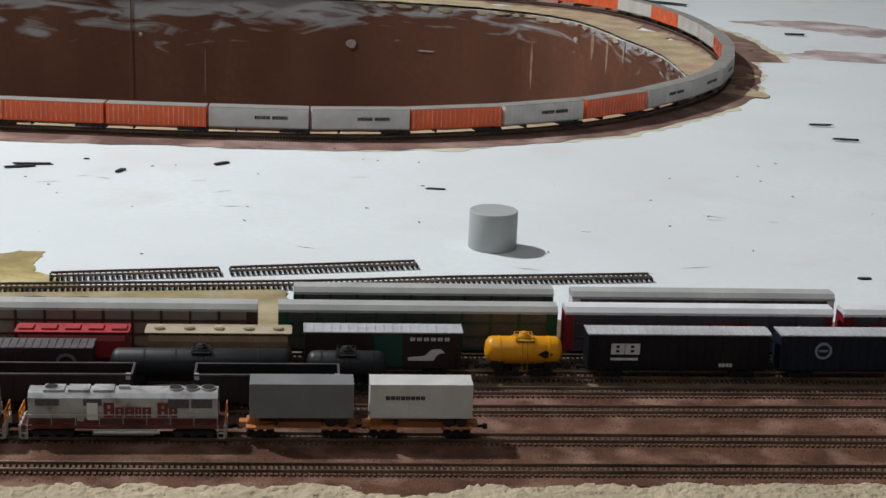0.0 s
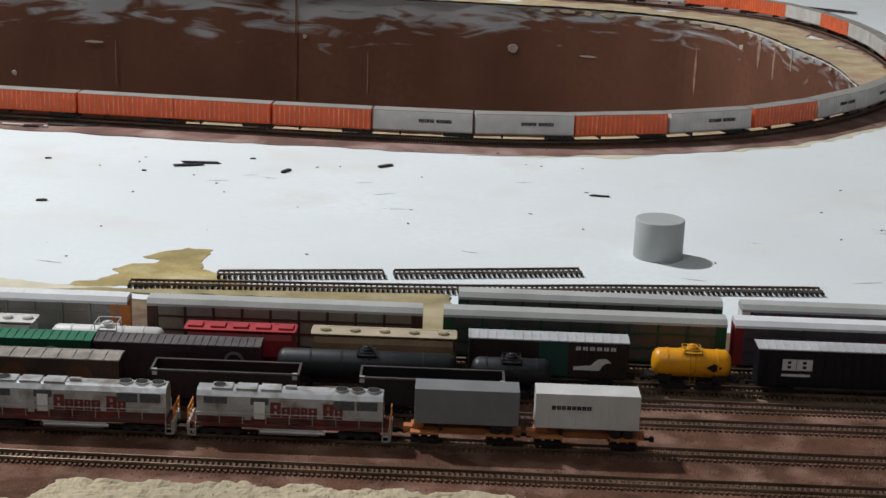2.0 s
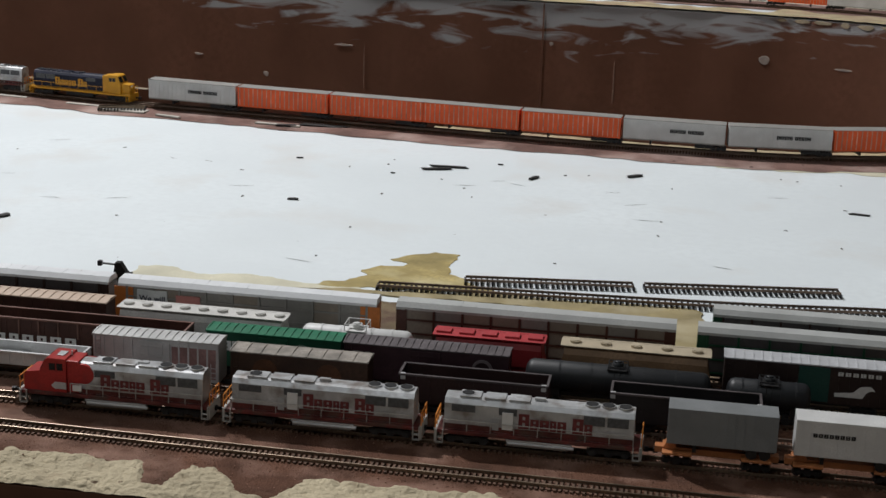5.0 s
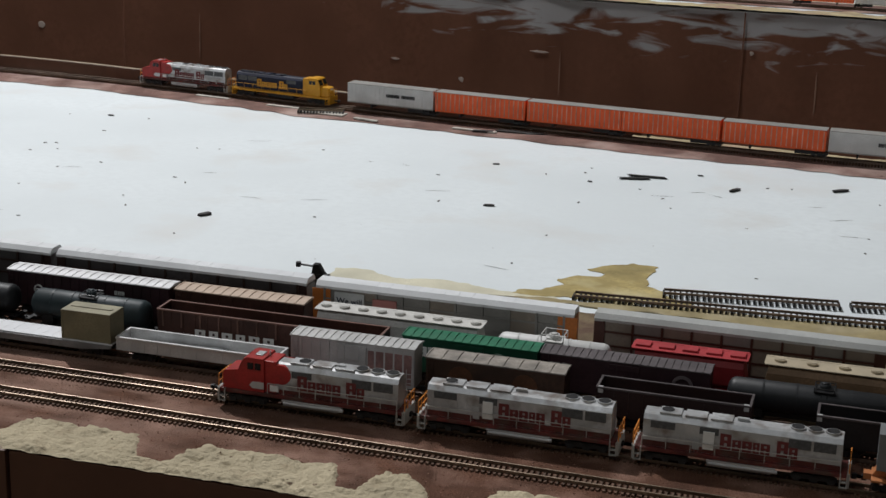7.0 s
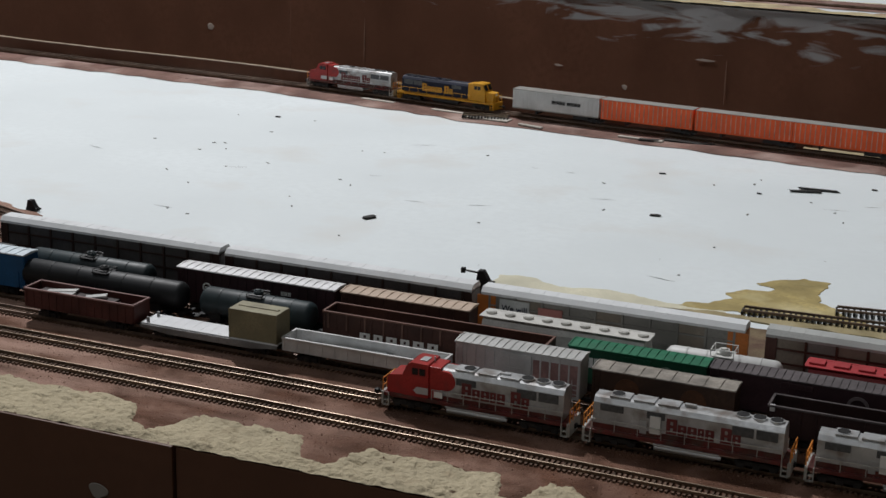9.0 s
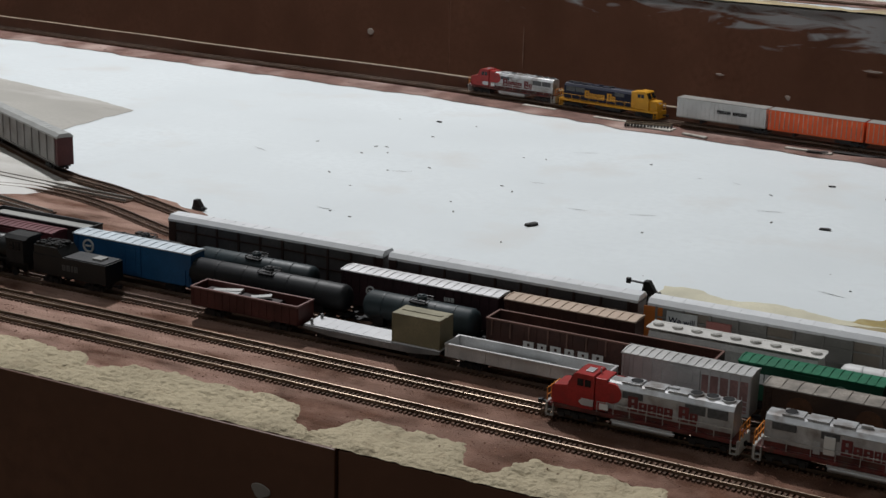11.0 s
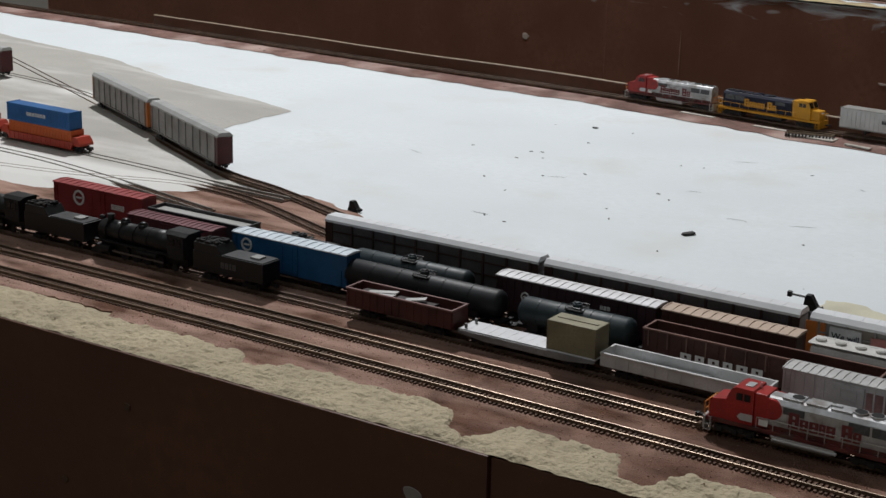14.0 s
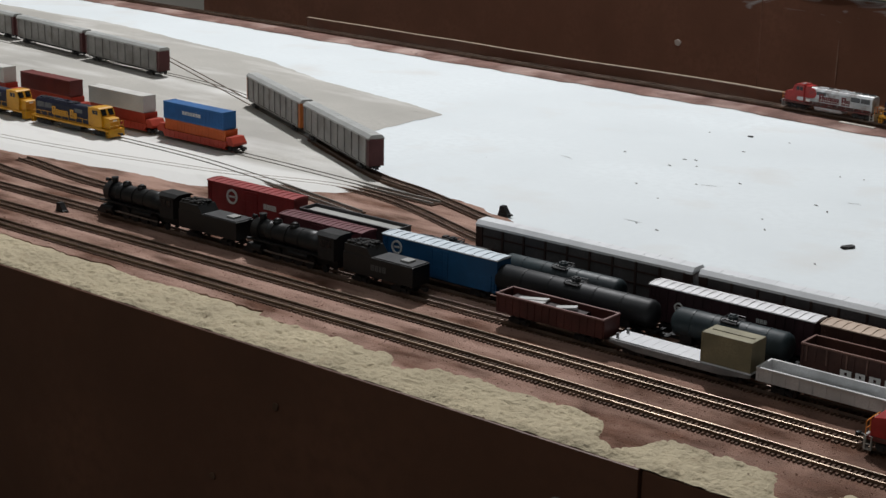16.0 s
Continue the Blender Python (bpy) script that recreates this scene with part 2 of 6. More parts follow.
def bars(name, widths, x, y, z, h, material, parent, gap=0.0006, tall=(), slope=0.0):
    """Lettering as a row of plain bars on the near side: name is its part name."""
    bm = bmesh.new()
    for i, w in enumerate(widths):
        if w > 0:
            hh = h * (1.45 if i in tall else 1.0)
            t, v = w * 0.37, hh * 0.17
            box(bm, x, x + t, y - 0.00025, y, z, z + hh)
            box(bm, x + w - t, x + w, y - 0.00025, y, z, z + hh)
            for k in (0.0, 0.42, 0.83):
                box(bm, x + t, x + w - t, y - 0.00025, y, z + k * hh, z + k * hh + v)
        x += abs(w) + gap
    return part(name, bm, material, parent)


def posts(name, xs, y0, y1, spans, material, parent):
    """Alike upright posts along a side, one object each; spans gives each one's z0 and z1."""
    made = {}
    for x, (z0, z1) in zip(xs, spans):
        key = (round(z0, 5), round(z1, 5))
        if key not in made:
            me = finish(B(-0.0005, 0.0005, y0, y1, z0, z1), name)
            me.materials.append(material)
            made[key] = me
        shared(name, made[key], parent, pose(x, 0, 0))


ZR = 0.0048  # height of the rail tops over the board


def ladder(car, x, y, z0, z1, material):
    bm = bmesh.new()
    for s in (-0.0016, 0.0016):
        box(bm, x + s - 0.00018, x + s + 0.00018, y - 0.0006, y, z0, z1)
    n = int((z1 - z0) / 0.0025)
    for i in range(1, n):
        box(bm, x - 0.0016, x + 0.0016, y - 0.0006, y - 0.0002, z0 + i * (z1 - z0) / n - 0.0002, z0 + i * (z1 - z0) / n + 0.0002)
    return part("ladder", bm, material, car)


def boxcar(x0, x1, y, h, side, roof, label, ribs=0, roof_ribs=14, door=True, peaked=True, turn=0.0, flipped=False, rounded=False, name="boxcar"):
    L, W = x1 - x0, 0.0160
    hl, hw = L / 2, W / 2
    car = thing(name, (x0 + x1) / 2, y, ZR, turn, label, "boxcar", "freight cars in the yard")
    zt = h - 0.0012
    body = part("body", box(bmesh.new(), -hl, hl, -hw, hw, 0.0062, zt, 0.0003), side, car)
    bm = box(bmesh.new(), -hl + 0.001, hl - 0.001, -hw + 0.003, hw - 0.003, 0.0044, 0.0062)
    part("underframe", bm, BLACK, car)
    bm = bmesh.new()
    if rounded:
        n = 10
        prof = [(-hw - 0.0003, zt)] + [(-hw * math.cos(math.pi * i / n), zt + 0.0012 + 0.0028 * math.sin(math.pi * i / n)) for i in range(n + 1)] + [(hw + 0.0003, zt)]
    else:
        prof = [(-hw - 0.0004, zt - 0.0004), (-hw - 0.0004, zt + 0.0003), (0, zt + 0.0008), (hw + 0.0004, zt + 0.0003), (hw + 0.0004, zt - 0.0004)]
    extrude_x(bm, prof, -hl - 0.0005, hl + 0.0005)
    rf = part("roof", bm, roof, car)
    if roof_ribs:
        bm = bmesh.new()
        for i in range(roof_ribs + 1):
            x = -hl + L * i / roof_ribs
            for s in (-1, 1):
                vs = [(x - 0.0004, s * hw, zt + 0.0005), (x + 0.0004, s * hw, zt + 0.0005), (x + 0.0004, 0, zt + 0.0013), (x - 0.0004, 0, zt + 0.0013)]
                lo = [bm.verts.new((a, b, c - 0.0008)) for a, b, c in vs]
                hi = [bm.verts.new((a, b, c + 0.0001)) for a, b, c in vs]
                for k in range(4):
                    bm.faces.new((lo[k], lo[(k + 1) % 4], hi[(k + 1) % 4], hi[k]))
                bm.faces.new(hi)
        part("rib", bm, roof, rf)
    for s in (-1, 1):
        if door:
            d = part("door", box(bmesh.new(), -0.009, 0.009, s * (hw + 0.0004) - 0.0005, s * (hw + 0.0004) + 0.0005, 0.0072, zt - 0.0016, 0.0002), side, car)
            for k in range(4):
                z = 0.009 + k * (zt - 0.012) / 3.4
                part("door_bar", B(-0.0085, 0.0085, s * (hw + 0.0010) - 0.0002, s * (hw + 0.0010) + 0.0002, z, z + 0.0006), side, d)
            for k in (-0.0045, 0.0045):
                part("door_post", B(k - 0.0003, k + 0.0003, s * (hw + 0.0010) - 0.0003, s * (hw + 0.0010) + 0.0003, 0.0076, zt - 0.002), side, d)
        if ribs:
            xs = [-hl + 0.001 + (L - 0.002) * i / ribs for i in range(ribs + 1)]
            xs = [x for x in xs if not door or abs(x) > 0.0105]
            posts("side_post", xs, s * hw - 0.0005, s * hw + 0.0005, [(0.0066, zt - 0.001)] * len(xs), side, car)
    ladder(car, -hl + 0.003, -hw, 0.007, zt - 0.001, side)
    ladder(car, hl - 0.003, -hw, 0.007, zt * 0.6, side)
    gear(car, hl)
    return car


def autorack(x0, x1, y, frame_mat, panel, roof, label, ends=None, turn=0.0, n=9, panel2=None, z=ZR, flush=False):
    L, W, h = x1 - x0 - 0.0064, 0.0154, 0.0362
    hl, hw = L / 2, W / 2
    car = thing("autorack_car", (x0 + x1) / 2, y, z, turn, label, "autorack", "autorack cars")
    part("underframe", box(bmesh.new(), -hl, hl, -hw + 0.002, hw - 0.002, 0.0046, 0.0078), BLACK, car)
    bm = bmesh.new()
    extrude_x(bm, [(-hw + 0.001, 0.0076), (-hw + 0.001, h - 0.003), (hw - 0.001, h - 0.003), (hw - 0.001, 0.0076)], -hl + 0.003, hl - 0.003)
    part("core", bm, panel, car)
    extra = ends or frame_mat
    for s in (-1, 1):
        part("end_door", box(bmesh.new(), s * hl - 0.0032, s * hl + 0.0032, -hw, hw, 0.0068, h - 0.0032, 0.0004), extra, car)
    bm = bmesh.new()
    prof = [(-hw - 0.0003, h - 0.0045), (-hw - 0.0003, h - 0.0028), (-hw + 0.0026, h), (hw - 0.0026, h), (hw + 0.0003, h - 0.0028), (hw + 0.0003, h - 0.0045)]
    extrude_x(bm, prof, -hl - 0.0032, hl + 0.0032)
    rf = part("roof", bm, roof, car)
    bm = bmesh.new()
    for i in range(1, 18):
        x = -hl + L * i / 18
        box(bm, x - 0.0003, x + 0.0003, -hw + 0.0026, hw - 0.0026, h - 0.0002, h + 0.00012)
    part("roof_seam", bm, roof, rf)
    for s in (-1, 1):
        for i in range(n + 1):
            x = -hl + 0.003 + (L - 0.006) * i / n
            part("post", box(bmesh.new(), x - 0.0007, x + 0.0007, s * hw - 0.0010, s * hw + 0.0002, 0.0072, h - 0.0042), frame_mat, car)
        for zz in (0.0078,) if flush else (0.0078, 0.0165, 0.0255):
            part("side_rail", box(bmesh.new(), -hl + 0.003, hl - 0.003, s * hw - 0.0009, s * hw, zz - 0.0005, zz + 0.0005), frame_mat, car)
        if s < 0:
            for i in range(n):
                xa, xb = -hl + 0.003 + (L - 0.006) * i / n + 0.0009, -hl + 0.003 + (L - 0.006) * (i + 1) / n - 0.0009
                for za, zb in ((0.0084, h - 0.0046),) if flush else ((0.0086, 0.0159), (0.0171, 0.0249), (0.0261, h - 0.0046)):
                    mt = panel2 if panel2 and (i + int(za * 1000)) % 3 == 0 else panel
                    part("panel", box(bmesh.new(), xa, xb, s * hw - 0.0001, s * hw + 0.0006, za, zb), mt, car)
    gear(car, hl, 0.020)
    return car


def open_car(x0, x1, y, h, side, label, category, name, ribs=10, taper=0.0, wall=0.0010, inner=None, lip=None, floor=0.008):
    """Open-topped gondola or hopper: hollow body, side posts, top rim, sloped ends when taper is set."""
    L, W = x1 - x0, 0.0182
    hl, hw = L / 2, W / 2
    car = thing(name, (x0 + x1) / 2, y, ZR, 0, label, category, "freight cars in the yard")
    for s in (-1, 1):
        part("side_wall", extrude_y(bmesh.new(), [(-hl, 0.0068 + taper), (-hl, h), (hl, h), (hl, 0.0068 + taper), (hl - taper * 2.2, 0.0068), (-hl + taper * 2.2, 0.0068)], s * hw - s * wall, s * hw), side, car)
        part("end_wall", box(bmesh.new(), s * hl - 0.0006, s * hl + 0.0006, -hw, hw, 0.0068 + taper, h), side, car)
        xs = [-hl + 0.0008 + (L - 0.0016) * i / ribs for i in range(ribs + 1)]
        posts("side_post", xs, s * hw - 0.0004, s * hw + 0.0006, [(0.0072 + max(0, taper - min(hl - x, x + hl) / 2.2), h - 0.0004) for x in xs], side, car)
    bm = bmesh.new()
    for s in (-1, 1):
        box(bm, -hl - 0.0006, hl + 0.0006, s * hw - 0.0008, s * hw + 0.0008, h - 0.0006, h + 0.0004)
        box(bm, s * hl - 0.0007, s * hl + 0.0007, -hw, hw, h - 0.0005, h + 0.0005)
    part("top_rim", bm, lip or side, car)
    part("floor", box(bmesh.new(), -hl + taper * 2, hl - taper * 2, -hw + 0.001, hw - 0.001, floor - 0.0012, floor), inner or side, car)
    if taper:
        for s in (-1, 1):
            bm = bmesh.new()
            extrude_y(bm, [(s * hl, h * 0.78), (s * hl, h * 0.78 - 0.001), (s * (hl - taper * 3.2), floor - 0.001), (s * (hl - taper * 3.2), floor)], -hw + 0.001, hw - 0.001)
            part("slope_sheet", bm, inner or side, car)
        for k in (-0.25, 0.0, 0.25):
            part("hopper_bay", extrude_y(bmesh.new(), [(k * L - 0.009, 0.0075), (k * L + 0.009, 0.0075), (k * L + 0.003, 0.0025), (k * L - 0.003, 0.0025)], -hw + 0.003, hw - 0.003), side, car)
    part("underframe", box(bmesh.new(), -hl, hl, -0.002, 0.002, 0.0044, 0.0070), BLACK, car)
    gear(car, hl)
    return car


def covered_hopper(x0, x1, y, h, side, roof, label, hatches=6, round_hatch=True):
    L, W = x1 - x0, 0.0182
    hl, hw = L / 2, W / 2
    car = thing("covered_hopper", (x0 + x1) / 2, y, ZR, 0, label, "hopper car", "freight cars in the yard")
    prof = [(-hw + 0.002, 0.010), (-hw, 0.0125), (-hw, h - 0.006), (-hw + 0.0016, h - 0.0028), (-hw + 0.0045, h - 0.0016), (hw - 0.0045, h - 0.0016), (hw - 0.0016, h - 0.0028), (hw, h - 0.006), (hw, 0.0125), (hw - 0.002, 0.010)]
    part("body", extrude_x(bmesh.new(), prof, -hl + 0.003, hl - 0.003), side, car)
    for s in (-1, 1):
        part("end_frame", extrude_y(bmesh.new(), [(s * hl, 0.0068), (s * hl, 0.0085), (s * (hl - 0.003), h - 0.004), (s * (hl - 0.0045), h - 0.004), (s * (hl - 0.010), 0.0085), (s * (hl - 0.010), 0.0068)], -0.0075, 0.0075), side, car)
        xs = [-hl + 0.005 + (L - 0.010) * i / 11 for i in range(12)]
        posts("side_post", xs, s * hw - 0.0003, s * hw + 0.0005, [(0.0125, h - 0.007)] * 12, side, car)
    part("sill", box(bmesh.new(), -hl, hl, -hw + 0.001, hw - 0.001, 0.0066, 0.0082), side, car)
    rf = part("roof", box(bmesh.new(), -hl + 0.0005, hl - 0.0005, -0.0062, 0.0062, h - 0.0018, h - 0.0008, 0.0002), roof, car)
    for i in range(hatches):
        x = -hl + L * (i + 0.5) / hatches
        bm = bmesh.new()
        if round_hatch:
            tube(bm, (x, 0, h - 0.0010), (x, 0, h + 0.0006), 0.0033, 16)
            tube(bm, (x, 0, h + 0.0006), (x, 0, h + 0.0009), 0.0024, 14)
        else:
            box(bm, x - 0.0045, x + 0.0045, -0.0042, 0.0042, h - 0.0010, h + 0.0005, 0.0003)
        part("hatch", bm, roof, car)
    for s in (-1, 1):
        part("running_board", box(bmesh.new(), -hl + 0.001, hl - 0.001, s * 0.0072 - 0.0010, s * 0.0072 + 0.0010, h - 0.0012, h - 0.0007), roof, car)
    for k in (-0.28, 0.0, 0.28):
        part("hopper_bay", extrude_y(bmesh.new(), [(k * L - 0.012, 0.0105), (k * L + 0.012, 0.0105), (k * L + 0.003, 0.0028), (k * L - 0.003, 0.0028)], -hw + 0.002, hw - 0.002), side, car)
    gear(car, hl)
    return car


def tank_car(x0, x1, y, r, body, label, dome=True, band=None, rail_mat=BLACK, zc=None, cage=False):
    L = x1 - x0
    hl = L / 2
    car = thing("tank_car", (x0 + x1) / 2, y, ZR, 0, label, "tank car", "tank cars in the yard")
    zc = zc or 0.0072 + r
    prof = [(-hl + 0.0005, r * 0.30), (-hl + 0.0012, r * 0.66), (-hl + 0.0028, r * 0.90), (-hl + 0.005, r), (hl - 0.005, r), (hl - 0.0028, r * 0.90), (hl - 0.0012, r * 0.66), (hl - 0.0005, r * 0.30)]
    part("tank", lathe_x(bmesh.new(), prof, 0, zc, 28), body, car, smooth=True)
    for x in (-hl * 0.62, -hl * 0.28, hl * 0.28, hl * 0.62):
        bm = lathe_x(bmesh.new(), [(x - 0.0005, r + 0.0001), (x - 0.0005, r + 0.0003), (x + 0.0005, r + 0.0003), (x + 0.0005, r + 0.0001)], 0, zc, 28)
        part("strap", bm, band or body, car)
    part("underframe", box(bmesh.new(), -hl - 0.001, hl + 0.001, -0.003, 0.003, 0.0052, 0.0075), BLACK, car)
    for s in (-1, 1):
        part("saddle", box(bmesh.new(), s * hl * 0.68 - 0.004, s * hl * 0.68 + 0.004, -r * 0.8, r * 0.8, 0.006, zc - r * 0.55), BLACK, car)
        part("end_platform", box(bmesh.new(), s * (hl + 0.0012) - 0.0014, s * (hl + 0.0012) + 0.0014, -0.008, 0.008, 0.0064, 0.0072), BLACK, car)
    if dome:
        bm = tube(bmesh.new(), (0, 0, zc + r * 0.8), (0, 0, zc + r + 0.0026), 0.0032, 16)
        tube(bm, (0, 0, zc + r + 0.0026), (0, 0, zc + r + 0.0034), 0.0026, 14, 0.0012)
        part("dome", bm, body if not cage else rail_mat, car, smooth=True)
    part("walkway", box(bmesh.new(), -0.006, 0.006, -0.0066, 0.0066, zc + r * 0.88, zc + r * 0.88 + 0.0006), rail_mat, car)
    zz = zc + r * 0.88
    up, hx, hy = (0.0046, 0.0068, 0.0064) if cage else (0.0022, 0.0055, 0.0060)
    bm = bmesh.new()
    for s in (-1, 1):
        for x in (-hx, hx):
            tube(bm, (x, s * hy, zz), (x, s * hy, zz + up), 0.0003, 5)
        tube(bm, (-hx, s * hy, zz + up), (hx, s * hy, zz + up), 0.0003, 5)
        tube(bm, (s * hx, -hy, zz + up), (s * hx, hy, zz + up), 0.0003, 5)
    part("railing", bm, rail_mat, car)
    part("valve_box", box(bmesh.new(), -0.0042, 0.0042, -0.0030, 0.0030, zz, zz + 0.0016, 0.0003), rail_mat, car)
    bm = bmesh.new()
    for k in (-0.0016, 0.0016):
        tube(bm, (k, -r - 0.0004, 0.006), (k, -r - 0.0006, zc), 0.00024, 5)
        tube(bm, (k, -r - 0.0006, zc), (k, -hy, zz), 0.00024, 5)
    part("ladder", bm, rail_mat, car)
    gear(car, hl, 0.014)
    return car


LOCO_SILVER = mat("weathered_silver", (0.52, 0.53, 0.54), 0.36, 0.25, 0.18, 60, 0, 500, dirt=((0.23, 0.20, 0.18), 95, 0.54))
DULL_RED = mat("dull_red_band", (0.15, 0.032, 0.028), 0.5, 0, 0.35, 90, dirt=((0.09, 0.05, 0.04), 120, 0.5))


def locomotive(x0, y, L, style, label, name="diesel_locomotive", z=ZR, turn=0.0, number=True):
    """A four-axle or six-axle diesel. style: cab, booster, or blue (blue and yellow, cab at the +x end)."""
    hl, hw = L / 2, 0.0096
    car = thing(name, x0 + hl, y, z, turn, label, "locomotive", "diesel locomotives")
    blue = style == "blue"
    hood_m, sill_m, cab_m = (BLUE, YELLOW, YELLOW) if blue else (LOCO_SILVER, DULL_RED, RED)
    rail_m = YELLOW if blue else mat("grey_handrail", (0.42, 0.41, 0.38), 0.5, 0, 0.1, 100)
    end_m = YELLOW if blue else ORANGE_RAIL
    d = 1 if blue else -1                      # direction the cab faces
    part("frame", box(bmesh.new(), -hl + 0.003, hl - 0.003, -hw, hw, 0.0068, 0.0090, 0.0003), sill_m, car)
    part("fuel_tank", box(bmesh.new(), -0.017, 0.017, -hw + 0.0008, hw - 0.0008, 0.0022, 0.0068, 0.0012), BLACK if blue else mat("tank_grey", (0.42, 0.42, 0.41), 0.5, 0.2, 0.2, 90), car)
    part("tank_rail", box(bmesh.new(), -0.017, 0.019, -hw - 0.0004, -hw + 0.0008, 0.0056, 0.0066, 0.0002), SILVER if not blue else BLACK, car)
    if not blue:
        for s in (-1, 1):
            part("air_tank", tube(bmesh.new(), (-0.016, s * (hw - 0.0002), 0.0046), (0.020, s * (hw - 0.0002), 0.0046), 0.0010, 10), SILVER, car, "silver air tank", smooth=False)
    for s in (-1, 1):
        bm = bmesh.new()
        box(bm, s * (hl - 0.0032) - 0.0007, s * (hl - 0.0032) + 0.0007, -hw, hw, 0.0014, 0.0092)
        for k in (-1, 1):
            box(bm, s * (hl - 0.0055) - 0.0018, s * (hl - 0.0055) + 0.0018, k * hw - 0.0008, k * hw + 0.0008, 0.0012, 0.0018)
            box(bm, s * (hl - 0.0055) - 0.0018, s * (hl - 0.0055) + 0.0018, k * hw - 0.0008, k * hw + 0.0008, 0.0042, 0.0048)
            box(bm, s * (hl - 0.0038) - 0.0003, s * (hl - 0.0038) + 0.0003, k * hw - 0.0009, k * hw + 0.0009, 0.0012, 0.009)
            box(bm, s * (hl - 0.0073) - 0.0003, s * (hl - 0.0073) + 0.0003, k * hw - 0.0009, k * hw + 0.0009, 0.0012, 0.009)
        part("pilot", bm, rail_m if not blue else sill_m, car)
        bm = bmesh.new()
        for k in (-0.0085, -0.003, 0.003, 0.0085):
            tube(bm, (s * (hl - 0.0030), k, 0.009), (s * (hl - 0.0030), k, 0.0168), 0.00035, 5)
        for zz in (0.0125, 0.0168):
            tube(bm, (s * (hl - 0.0030), -0.0085, zz), (s * (hl - 0.0030), 0.0085, zz), 0.00035, 5)
        part("end_railing", bm, end_m, car)
    # hood
    hood0, hood1 = (-hl + 0.0075, hl - 0.0075)
    cabL = 0.0
    if style != "booster":
        cabL = 0.030
    ha, hb = (hood0 + cabL, hood1) if d < 0 else (hood0, hood1 - cabL)
    w = 0.0072
    ht = 0.0272
    prof = [(-w, 0.009), (-w, ht - 0.0032), (-w + 0.0018, ht - 0.0008), (-w + 0.0034, ht), (w - 0.0034, ht), (w - 0.0018, ht - 0.0008), (w, ht - 0.0032), (w, 0.009)]
    hood = part("hood", extrude_x(bmesh.new(), prof, ha, hb), hood_m, car)
    # lower red or yellow band on the hood
    part("band", box(bmesh.new(), ha + 0.0002, hb - 0.0002, -w - 0.00025, w + 0.00025, 0.0092, 0.0122 if style == "booster" else 0.0098 if blue else 0.0116), sill_m, hood)
    # roof hatches and seams
    bm = bmesh.new()
    k = ha + 0.008
    while k < (hb - 0.055 if style == "booster" else hb - 0.03):
        box(bm, k, k + 0.0115, -0.0046, 0.0046, ht - 0.0002, ht + 0.0007, 0.0002)
        k += 0.0135
    part("roof_hatch", bm, hood_m, hood)
    bm = bmesh.new()
    k = ha + 0.003
    while k < hb - 0.004:
        for s in (-1, 1):
            box(bm, k - 0.00018, k + 0.00018, s * w - 0.00022, s * w + 0.00022, 0.013, ht - 0.004)
        k += 0.0048
    part("door_seam", bm, hood_m, hood)
    # radiator at the end away from the cab
    re = hb if d < 0 else ha
    sg = -1 if d < 0 else 1
    for q in (0, 1):
        xa, xb = sorted((re + sg * (0.003 + q * 0.0128), re + sg * (0.0145 + q * 0.0128)))
        for s in (-1, 1):
            g = part("radiator_grille", box(bmesh.new(), xa, xb, s * (w + 0.0001) - 0.0003, s * (w + 0.0001) + 0.0003, ht - 0.0088, ht - 0.0036), GRILLE, hood)
    fans = [re + sg * a for a in (0.0055, 0.0145, 0.0235)] + [re + sg * 0.058] if style != "booster" else [re + sg * a for a in (0.0055, 0.0145, 0.0235)] + [ha + 0.012]
    for fx in fans:
        bm = tube(bmesh.new(), (fx, 0, ht - 0.0004), (fx, 0, ht + 0.0010), 0.0040, 24)
        f = part("fan_housing", bm, hood_m, car)
        bm = tube(bmesh.new(), (fx, 0, ht + 0.0009), (fx, 0, ht + 0.0012), 0.0034, 24)
        part("fan_grille", bm, FAN_DARK, f)
    for xa in ((ha + 0.004, ha + 0.017), (ha + 0.030, ha + 0.040)) if style == "booster" else ((ha + 0.010 if d < 0 else hb - 0.022, ha + 0.022 if d < 0 else hb - 0.010),):
        for s in (-1, 1):
            part("intake_grille", box(bmesh.new(), xa[0], xa[1], s * (w + 0.0001) - 0.0003, s * (w + 0.0001) + 0.0003, ht - 0.0075, ht - 0.0036), GRILLE, hood)
    part("exhaust_duct", box(bmesh.new(), (ha + hb) / 2 - 0.003, (ha + hb) / 2 + 0.003, -0.0012, 0.0012, ht, ht + 0.0016), hood_m, hood)
    if style == "booster":
        part("open_door", box(bmesh.new(), ha + 0.032, ha + 0.038, -w - 0.0012, -w - 0.0004, 0.0115, 0.0215, 0.0002), WHITE, car, "pale blank door panel")
        part("side_door", box(bmesh.new(), ha + 0.0265, ha + 0.0302, -w - 0.0005, -w + 0.0001, 0.0105, 0.0175), mat("pale_grey_door", (0.45, 0.45, 0.45), 0.5), hood)
    else:
        # cab and nose, built facing -x and mirrored for the other way
        def X(v):
            return -d * v + 0.0 if d < 0 else d * -v
        fx = -hl + 0.0055
        cw = 0.0088
        noseprof = [(fx, 0.009), (fx, 0.0175), (fx + 0.0012, 0.0196), (fx + 0.009, 0.0208), (fx + 0.010, 0.009)]
        low = blue
        if low:
            noseprof = [(fx, 0.009), (fx, 0.0190), (fx + 0.001, 0.0196), (fx + 0.010, 0.0200), (fx + 0.010, 0.009)]
